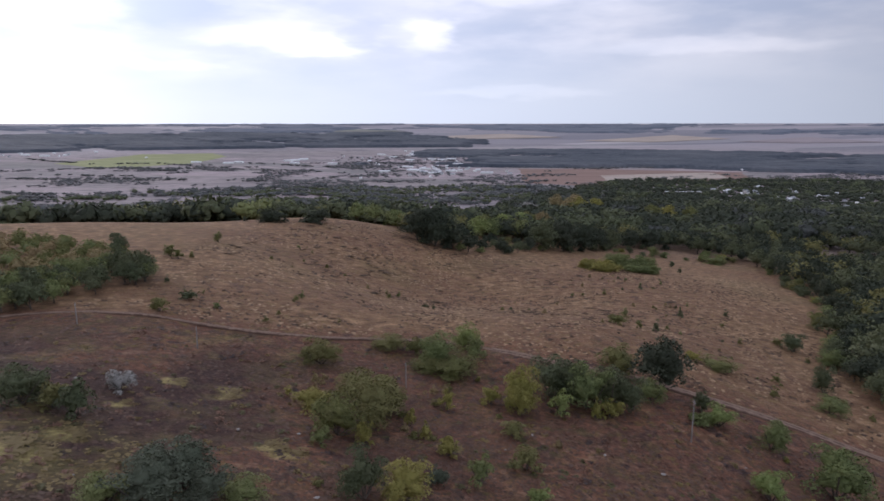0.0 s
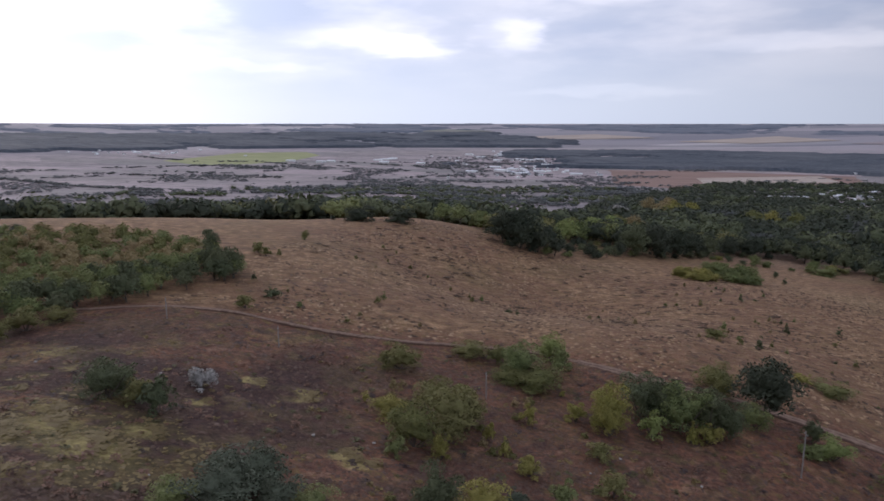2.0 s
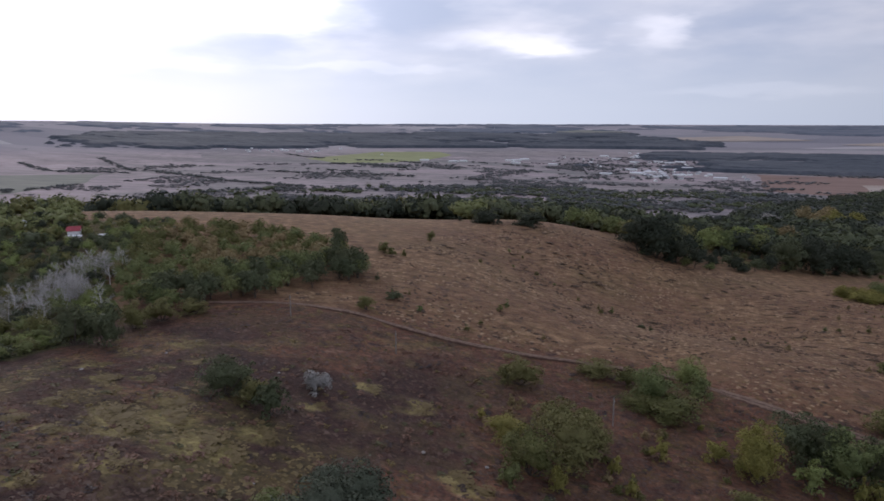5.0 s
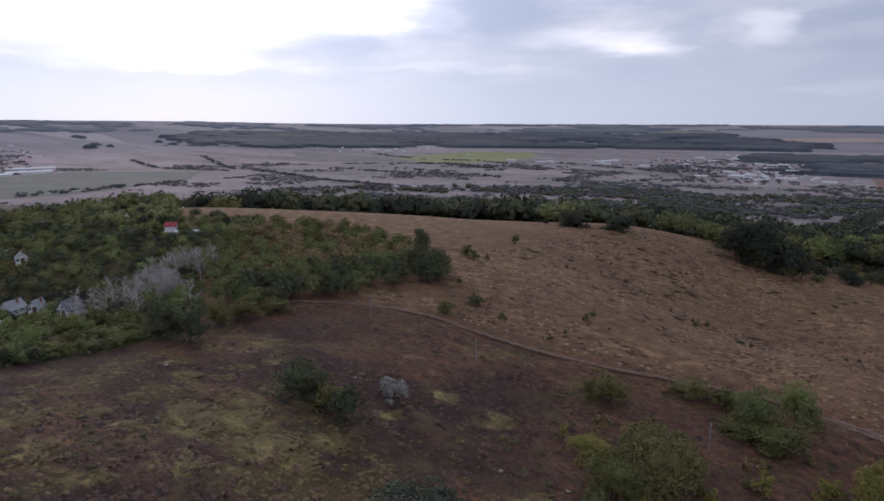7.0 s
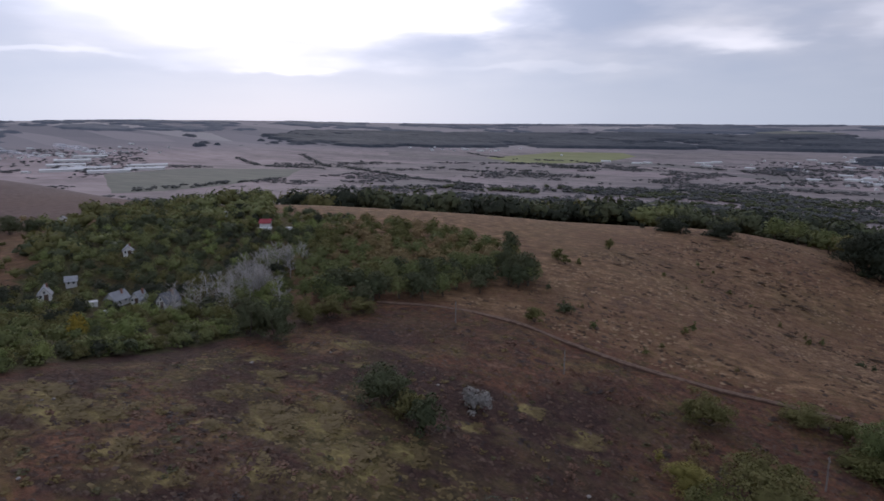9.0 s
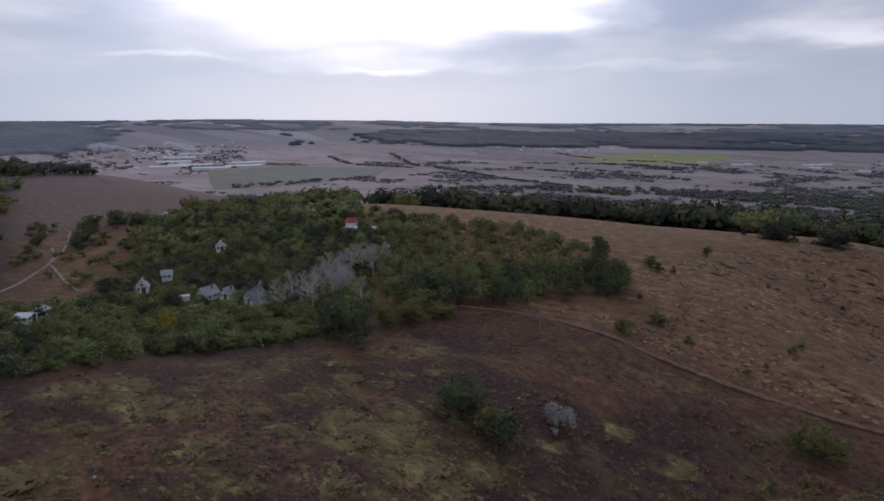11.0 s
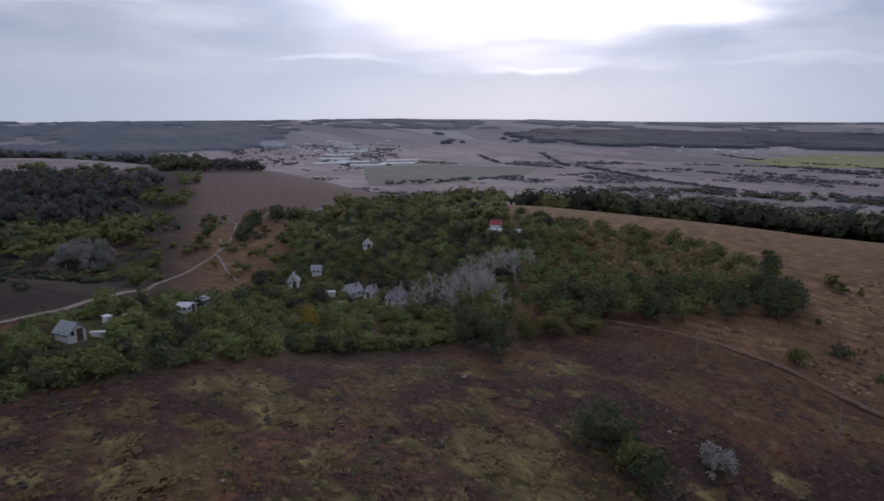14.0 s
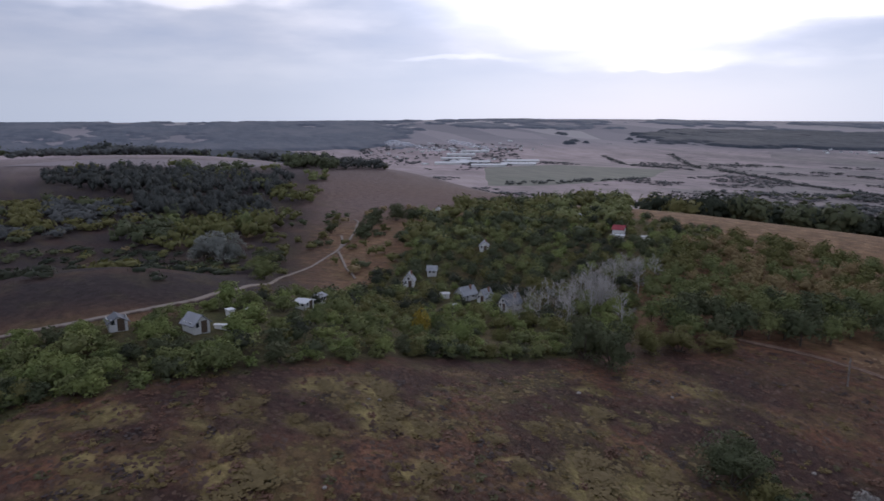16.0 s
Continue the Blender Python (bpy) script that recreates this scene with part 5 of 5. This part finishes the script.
# hedgerows along old field edges
HEDGES = [
     [(-1298, 778), (-1279, 899), (-1295, 1063), (-1292, 1193)],
     [(-1392, 1543), (-1090, 1411), (-889, 1322), (-731, 1300)],
     [(-2057, 1649), (-1710, 1470), (-1439, 1492)],
     [(-1976, 1908), (-1462, 1540)],
     [(-1582, 1810), (-1399, 1804)],
     [(-1495, 2362), (-1167, 2211), (-948, 2256), (-672, 2061)],
     [(-986, 2053), (-796, 2018)],
     [(-1068, 1789), (-824, 1754)],
     [(-1428, 1580), (-1036, 1374), (-762, 1305)],
     [(-1351, 815), (-1280, 1180)],
     [(-1180, 1706), (-923, 1639)],
     [(-1108, 2045), (-731, 1936)],
     [(-912, 1681), (-638, 1642)],
     [(-670, 2287), (-248, 2024), (-150, 2095)],
     [(-962, 2035), (-720, 1899)],
     [(-539, 1640), (-234, 1485), (-87, 1601)],
     [(-320, 1669), (-157, 1772)],
     [(101, 1554), (296, 1600)],
]
rng = np.random.RandomState(71)
hx, hy = [], []
for line in HEDGES:
    for (x0, y0), (x1, y1) in zip(line, line[1:]):
        n = int(math.hypot(x1 - x0, y1 - y0) / 7)
        s = np.sort(rng.rand(n))
        keep = lattice(s * 300, s * 0 + x0, 40, 72) > 0.3
        hx.append((x0 + (x1 - x0) * s + rng.normal(size=n) * 6)[keep])
        hy.append((y0 + (y1 - y0) * s + rng.normal(size=n) * 6)[keep])
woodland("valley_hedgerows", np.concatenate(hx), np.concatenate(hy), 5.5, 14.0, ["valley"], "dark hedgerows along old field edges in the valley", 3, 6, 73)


# ---- houses among the gardens ----
ROOFS = {"dark": DARK_ROOF, "slate": SLATE, "red": RED_ROOF, "white": WHITE_ROOF}
ROOF_WORDS = {"dark": "dark grey", "slate": "grey corrugated", "red": "faded red", "white": "white sheet"}


def gable_body(bm, w, d, h, rise):
    """Walls of a house with gables at both ends of its depth."""
    pts = [(-w / 2, -0.8), (w / 2, -0.8), (w / 2, h), (0, h + rise), (-w / 2, h)]
    front = [bm.verts.new((x, -d / 2, z)) for x, z in pts]
    back = [bm.verts.new((x, d / 2, z)) for x, z in pts]
    bm.faces.new(front)
    bm.faces.new(back[::-1])
    for k in range(5):
        bm.faces.new((front[k], back[k], back[(k + 1) % 5], front[(k + 1) % 5]))


def roof_slab(bm, w, d, h, rise, sign, lap=0.35, thick=0.12):
    run = w / 2
    low = (sign * (run + lap), h - rise * lap / run + 0.05)
    ridge = (-sign * 0.02, h + rise + 0.05)
    for y0, y1 in ((-d / 2 - lap, d / 2 + lap),):
        vs = [bm.verts.new((x, y, z + t)) for t in (0, thick) for y in (y0, y1) for x, z in (low, ridge)]
        for q in ((0, 1, 3, 2), (4, 6, 7, 5), (0, 4, 5, 1), (2, 3, 7, 6), (0, 2, 6, 4), (1, 5, 7, 3)):
            bm.faces.new([vs[i] for i in q])
    bmesh.ops.recalc_face_normals(bm, faces=bm.faces)


def small_window(parent, x, y, z, face, w=0.8, h=0.9):
    """A window set on a wall: face is the wall's outward way along x or y."""
    bm = bmesh.new()
    fx, fy = face
    tx, ty = abs(fy), abs(fx)

    def bar(u0, u1, z0, z1, depth):
        a, b = (x + tx * u0 + min(0, fx * depth), x + tx * u1 + max(0, fx * depth)), (y + ty * u0 + min(0, fy * depth), y + ty * u1 + max(0, fy * depth))
        box(bm, a[0], a[1], b[0], b[1], z0, z1)

    for u in (-w / 2, w / 2 - 0.08):
        bar(u, u + 0.08, z, z + h, 0.07)
    for v in (z, z + h - 0.08):
        bar(-w / 2 + 0.08, w / 2 - 0.08, v, v + 0.08, 0.06)
    window = part("window", bm, WHITEWASH, parent)
    bm = bmesh.new()
    bar(-w / 2 + 0.08, w / 2 - 0.08, z + 0.08, z + h - 0.08, 0.03)
    part("pane", bm, GLASS_DARK, window)


def garden_house(x, y, turn, w, d, h, rise, roof, walls):
    ob = put(new("garden_house"), x, y, turn)
    bm = bmesh.new()
    gable_body(bm, w, d, h, rise)
    part("wall", bm, WHITEWASH if walls == "white" else PALE_WALL, ob)
    for sign in (-1, 1):
        bm = bmesh.new()
        roof_slab(bm, w, d, h, rise, sign)
        part("roof", bm, ROOFS[roof], ob)
    bm = bmesh.new()
    box(bm, -w * 0.05, w * 0.05 + 0.75, -d / 2 - 0.06, -d / 2 - 0.004, 0, 1.95, 0.02)
    door = part("door", bm, DOOR_WOOD, ob)
    bm = bmesh.new()
    box(bm, w * 0.05 + 0.58, w * 0.05 + 0.64, -d / 2 - 0.11, -d / 2 - 0.06, 0.95, 1.1)
    part("handle", bm, SLATE, door)
    small_window(ob, -w * 0.28, -d / 2, 1.0, (0, -1), 0.7)
    if rise > 1.8:
        small_window(ob, 0, -d / 2, h + 0.25, (0, -1), 0.7, 0.8)
    for yy in (-d * 0.22, d * 0.22):
        small_window(ob, w / 2, yy, 1.0, (1, 0))
        small_window(ob, -w / 2, yy, 1.0, (-1, 0))
    if rise > 1.2:
        bm = bmesh.new()
        box(bm, w * 0.12, w * 0.12 + 0.45, d * 0.15, d * 0.15 + 0.45, h + rise * 0.4, h + rise + 0.55, 0.03)
        part("chimney", bm, BRICK, ob)
    return tagged(ob, "small " + ("white" if walls == "white" else "grey") + " garden house with a " + ROOF_WORDS[roof] + " roof", "house", "garden houses")


for row in HOUSES:
    garden_house(*row)
for x, y, turn, w, d, h in SHEDS:
    ob = put(new("shed"), x, y, turn)
    bm = bmesh.new()
    box(bm, -w / 2, w / 2, -d / 2, d / 2, -0.5, h, 0.03)
    part("wall", bm, WHITEWASH, ob)
    bm = bmesh.new()
    box(bm, -w / 2 - 0.15, w / 2 + 0.15, -d / 2 - 0.15, d / 2 + 0.15, h, h + 0.09, 0.02)
    part("roof", bm, WHITE_ROOF, ob)
    tagged(ob, "low white shed with a flat pale roof", "shed", "garden sheds")

# veranda of the red-roofed house
ob = put(new("veranda"), -185.2, 176.2, 40)
bm = bmesh.new()
box(bm, -2.4, 2.4, -1.4, 1.4, -0.8, 0.25, 0.04)
part("floor_slab", bm, LIMESTONE, ob)
for px in (-2.2, 0, 2.2):
    bm = bmesh.new()
    box(bm, px - 0.07, px + 0.07, -1.3, -1.18, 0.25, 2.2, 0.01)
    part("post", bm, WHITEWASH, ob)
bm = bmesh.new()
box(bm, -2.5, 2.5, -1.45, 1.4, 2.2, 2.32, 0.02)
part("canopy", bm, WHITE_ROOF, ob)
tagged(ob, "open veranda with pale floor and white canopy", "veranda")


# ---- power line ----
def pole(x, y, high=9.0, turn=20.0):
    ob = put(new("utility_pole"), x, y, turn)
    part_of("shaft", fast_mesh("shaft", *tube([(0, 0, -0.6), (0.02, 0, high * 0.5), (0.05, 0.01, high)], (0.13, 0.115, 0.09), 10), POLE_WOOD, True), ob)
    bm = bmesh.new()
    box(bm, -0.6, 0.6, -0.05, 0.05, high - 0.72, high - 0.62, 0.015)
    arm = part("crossarm", bm, POLE_WOOD, ob)
    for px in (-0.5, -0.2, 0.2, 0.5):
        bm = bmesh.new()
        bmesh.ops.create_cone(bm, cap_ends=True, segments=8, radius1=0.05, radius2=0.03, depth=0.16, matrix=Matrix.Translation((px, 0, high - 0.53)))
        part("insulator", bm, PORCELAIN, arm)
    return tagged(ob, "weathered timber power pole standing in the grass", "pole", "power poles")


for x, y, high in ((-52.7, 134.8, 5.0), (-7.7, 131.7, 6.0), (48.6, 118.4, 9.0), (-81.1, 140.0, 5.0)):
    pole(x, y, high, 95 if x > 0 else 110)

# pale stones lying in the weeds
rng = np.random.RandomState(21)
STONE = [fast_mesh("stone", ICO_V * np.random.RandomState(s).uniform(0.6, 1.15, (len(ICO_V), 1)) * (1, 0.8, 0.55), ICO_T, LIMESTONE) for s in range(3)]
for k in range(24):
    x, y = rng.uniform(-98, 60), rng.uniform(30, 128)
    if track_side(x, y) < -4:
        ob = put(new("stone", STONE[k % 3]), x, y, rng.uniform(0, 360), rng.uniform(0.25, 0.6), rng.uniform(0.25, 0.5))
        ob.location.z += 0.1
        tagged(ob, "pale limestone lump half hidden in brown weeds", "stone", "stones")


# ---- fields in the valley ----
def field_material(name, a, b):
    mat, add, bsdf = material(name, 0.95)
    n = noise_at(add, stretched(add, 0.5, 2.0, 1.0), 0.02, 5.0)
    mat.node_tree.links.new(blend(add, ramp(add, n, 0.3, 0.7), a, b), bsdf.inputs[0])
    return mat


def field(name, outline, mat, label, lift=0.8):
    """A tilled field lying on the valley floor."""
    p = np.array(outline, float)
    centre = p.mean(0)
    bm = bmesh.new()
    rings = []
    for s in np.linspace(0, 1, 9)[1:]:
        ring = []
        for k in range(len(p)):
            for f in np.linspace(0, 1, 6, endpoint=False):
                q = p[k] * (1 - f) + p[(k + 1) % len(p)] * f
                q = centre + (q - centre) * s * (0.97 + 0.06 * (lattice(q[0], q[1], 70, 77) if s == 1 else 0.5))
                ring.append(bm.verts.new((q[0], q[1], float(ground(q[0], q[1])) + (lift if s < 1 else lift * 0.4))))
        rings.append(ring)
    mid = bm.verts.new((*centre, float(ground(*centre)) + lift))
    m = len(rings[0])
    for k in range(m):
        bm.faces.new((mid, rings[0][k], rings[0][(k + 1) % m]))
        for r0, r1 in zip(rings, rings[1:]):
            bm.faces.new((r0[k], r1[k], r1[(k + 1) % m], r0[(k + 1) % m]))
    bmesh.ops.recalc_face_normals(bm, faces=bm.faces)
    me = bpy.data.meshes.new(name)
    bm.to_mesh(me)
    bm.free()
    me.materials.append(mat)
    return tagged(new(name, me), label, "field", kind="structure")


YELLOW_CROP = field_material("yellow_green_crop", (0.20, 0.215, 0.095), (0.29, 0.29, 0.14))
GREEN_CROP = field_material("grey_green_meadow", (0.150, 0.155, 0.128), (0.22, 0.212, 0.175))
PLOUGHED = field_material("ploughed_brown_soil", (0.17, 0.105, 0.085), (0.25, 0.16, 0.13))
# tilled soil with a haze-mauve cast, for the field before the skyline
GREY_SOIL = field_material("grey_mauve_tilled_soil", (0.22, 0.185, 0.19), (0.30, 0.25, 0.255))
STUBBLE = field_material("pale_stubble", (0.30, 0.24, 0.20), (0.40, 0.33, 0.28))
field("crop_field", [(-1307, 2226), (-1100, 2083), (-971, 2132), (-862, 2279), (-829, 2573), (-922, 2688), (-1177, 2595)], YELLOW_CROP, "yellow-green crop field in the valley")
field("ploughed_field", [(235, 2018), (194, 1553), (367, 1443), (763, 1631), (862, 1881), (475, 2016)], PLOUGHED, "bare brown ploughed field in the valley")
field("stubble_field", [(417, 1767), (394, 1560), (740, 1690), (766, 1870)], STUBBLE, "pale stubble strip beside the ploughed field", 1.6)
field("meadow", MEADOW, GREEN_CROP, "grey-green meadow between hedges")
field("far_stubble_field", [(683, 3240), (983, 3120), (1372, 3180), (1188, 3420)], STUBBLE, "pale stubble field towards the skyline", 4.0)
field("far_pale_field", [(-159, 3480), (219, 3380), (629, 3420), (352, 3640)], STUBBLE, "pale stubble strip towards the skyline", 4.0)
field("far_field", [(-1303, 2900), (-989, 2960), (-710, 3050), (-1055, 3040)], STUBBLE, "pale narrow field before the forest", 3.0)
field("far_green_field", [(-682, 3720), (-451, 3700), (-200, 3820), (-500, 3900)], GREEN_CROP, "greenish field beyond the forest", 5.0)
field("far_red_field", [(1352, 3050), (1542, 2920), (1895, 2820), (1723, 3140)], GREY_SOIL, "dull reddish ploughed field before the skyline", 4.0)
field("hill_stubble", [(-590, -60), (-560, 28), (-543, 115), (-592, 156), (-612, 100), (-625, 0)], GREY_SOIL, "pale dry strip on the western hill", 0.8)


# ---- far settlements ----
def far_house_meshes(w, d, h, rise):
    bm = bmesh.new()
    gable_body(bm, w, d, h, rise)
    walls = bpy.data.meshes.new("wall")
    bm.to_mesh(walls)
    bm.free()
    walls.materials.append(WHITEWASH)
    slabs = []
    for sign in (-1, 1):
        bm = bmesh.new()
        roof_slab(bm, w, d, h, rise, sign, 0.5, 0.25)
        me = bpy.data.meshes.new("roof")
        bm.to_mesh(me)
        bm.free()
        me.materials.append(SLATE)
        slabs.append(me)
    return walls, slabs


FAR_HOUSE = [far_house_meshes(9, 11, 3.5, 3.2), far_house_meshes(10, 16, 4, 2.6), far_house_meshes(13, 42, 5, 2.2)]


def far_house(x, y, kind, roof, turn, label, where):
    walls, slabs = FAR_HOUSE[kind]
    ob = put(new("barn" if kind == 2 else "house"), x, y, turn, *((0.62, 0.7) if "eastern" in where else (0.8, 0.8)))
    part_of("wall", walls, ob)
    for me in slabs:
        slab = part_of("roof", me, ob)
        slab.material_slots[0].link = "OBJECT"
        slab.material_slots[0].material = ROOFS[roof]
    return tagged(ob, label, "barn" if kind == 2 else "house", "houses " + where)


rng = np.random.RandomState(31)
# centre, spread, count of houses, share of long white sheds
for cx, cy, sx, sy, n, barns, where in (
    (-30, 1930, 75, 120, 44, 0.22, "of the valley town"),
    (-110, 2500, 130, 170, 34, 0.25, "of the valley town"),
    (-470, 2380, 60, 70, 6, 0.8, "on the valley floor"),
    (-690, 2290, 60, 10, 3, 1.0, "on the valley floor"),
    (940, 1945, 45, 14, 6, 0.9, "beyond the ploughed field"),
    (1200, 1980, 110, 40, 12, 0.4, "beyond the ploughed field"),
    (-2060, 1090, 60, 90, 16, 0.5, "of the western town"),
    (-2540, 1290, 110, 190, 60, 0.3, "of the western town"),
    (650, 1300, 100, 90, 40, 0.0, "in the wooded eastern village"),
    (720, 1150, 60, 60, 16, 0.0, "in the wooded eastern village"),
    (490, 1320, 15, 25, 4, 0.0, "in the wooded eastern village"),
    (-1640, 2500, 170, 90, 26, 0.2, "of the far village"),
):
    for k in range(n):
        x, y = cx + rng.normal() * sx, cy + rng.normal() * sy
        long = rng.rand() < barns
        roof = "white" if long or rng.rand() < 0.35 else rng.choice(["slate", "slate", "slate", "white", "dark"])
        far_house(x, y, 2 if long else rng.randint(2), roof, rng.uniform(-25, 25) + (90 if long else rng.choice([0, 90])), ("long white shed " if long else "small pale house with " + ROOF_WORDS[roof] + " roof ") + where, where)
for x, y, turn in ((-1996, 980, -28), (-1850, 1040, -28), (-1985, 1247, -27), (-2010, 1070, -26), (-2190, 1090, -28), (-1860, 1155, -28), (-2330, 1180, -24), (-2420, 1290, -26)):
    big = far_house(x, y, 2, "white", turn, "long white shed of the western town", "of the western town")
    big.scale = (3.0, 2.6, 1.2)
x, y = scatter([(80, 1040), (200, 1290), (300, 1470), (430, 1590), (640, 1620), (920, 1610), (1250, 1500), (1150, 1000), (800, 820), (300, 880)], 13.5, 81, lambda x, y: lattice(x, y * 1.8, 90, 80) > 0.12)
keep = np.ones(len(x), bool)
for ob in bpy.data.objects:
    if ob.name.startswith("house") and ob.parent is None:
        keep &= np.hypot(x - ob.location.x * 0.992, y - ob.location.y * 0.992) > 13
x, y = x[keep], y[keep]
woodland("village_trees", x, y, 9.5, 15.0, ["deep", "dark", "deep", "deep", "deep"], "garden trees between the eastern village houses", 4, 14, 82)
x, y = by_bearing(-38, -6, 840, 1150, 12.0, 83, 0.16, 110)
woodland("east_far_wood", x, y, 12.0, 14.0, ["deep", "deep", "dark", "deep"], "dark wood on the far eastern slope", 4, 16, 84)
x, y = by_bearing(58, 72, 2150, 3050, 26.0, 87, 0.46, 90)
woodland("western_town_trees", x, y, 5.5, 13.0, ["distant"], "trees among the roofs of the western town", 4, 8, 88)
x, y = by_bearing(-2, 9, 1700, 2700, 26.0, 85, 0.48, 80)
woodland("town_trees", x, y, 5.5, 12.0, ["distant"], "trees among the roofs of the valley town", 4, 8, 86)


# ---- smoke over the western town ----
def smoke_material():
    mat, add, bsdf = material("thin_pale_smoke", 1.0)
    n = noise_at(add, stretched(add, 1, 1, 2), 0.02, 4.0)
    bsdf.inputs[0].default_value = (0.80, 0.81, 0.85, 1)
    thin = add("ShaderNodeMapRange", n, 0.3, 0.75, 0.03, 0.26).outputs[0]
    mix = add("ShaderNodeMixShader", thin, add("ShaderNodeBsdfTransparent").outputs[0], bsdf.outputs[0])
    mat.node_tree.links.new(mix.outputs[0], mat.node_tree.nodes["Material Output"].inputs[0])
    return mat


def smoke_drift(x, y, length, rise, wide, seed, mat):
    """Drifting smoke: soft puffs that grow and thin out down the wind."""
    r = np.random.RandomState(seed)
    v, t, base = [], [], 0
    way, tri = SKIN[2]
    for k in range(16):
        s = k / 15
        size = wide * (0.25 + 0.9 * s) * r.uniform(0.8, 1.2)
        c = (-length * s * 0.55 + r.normal() * wide * 0.2, -length * s * 0.8 + r.normal() * wide * 0.2, 4 + rise * s**0.7)
        v.append(way * r.uniform(0.8, 1.2, (len(way), 1)) * (size, size, size * 0.4) + c)
        t.append(tri + base)
        base += len(way)
    v = np.concatenate(v)
    v[:, 2] = np.maximum(v[:, 2], 0.5)
    ob = new("chimney_smoke", fast_mesh("chimney_smoke", v, np.concatenate(t), mat, True))
    put(ob, x, y)
    return tagged(ob, "thin pale smoke drifting low over the western town", "smoke", kind="stuff")


SMOKE = smoke_material()
smoke_drift(-2390, 1372, 200, 38, 26, 3, SMOKE)
smoke_drift(-2480, 1150, 200, 34, 30, 4, SMOKE)
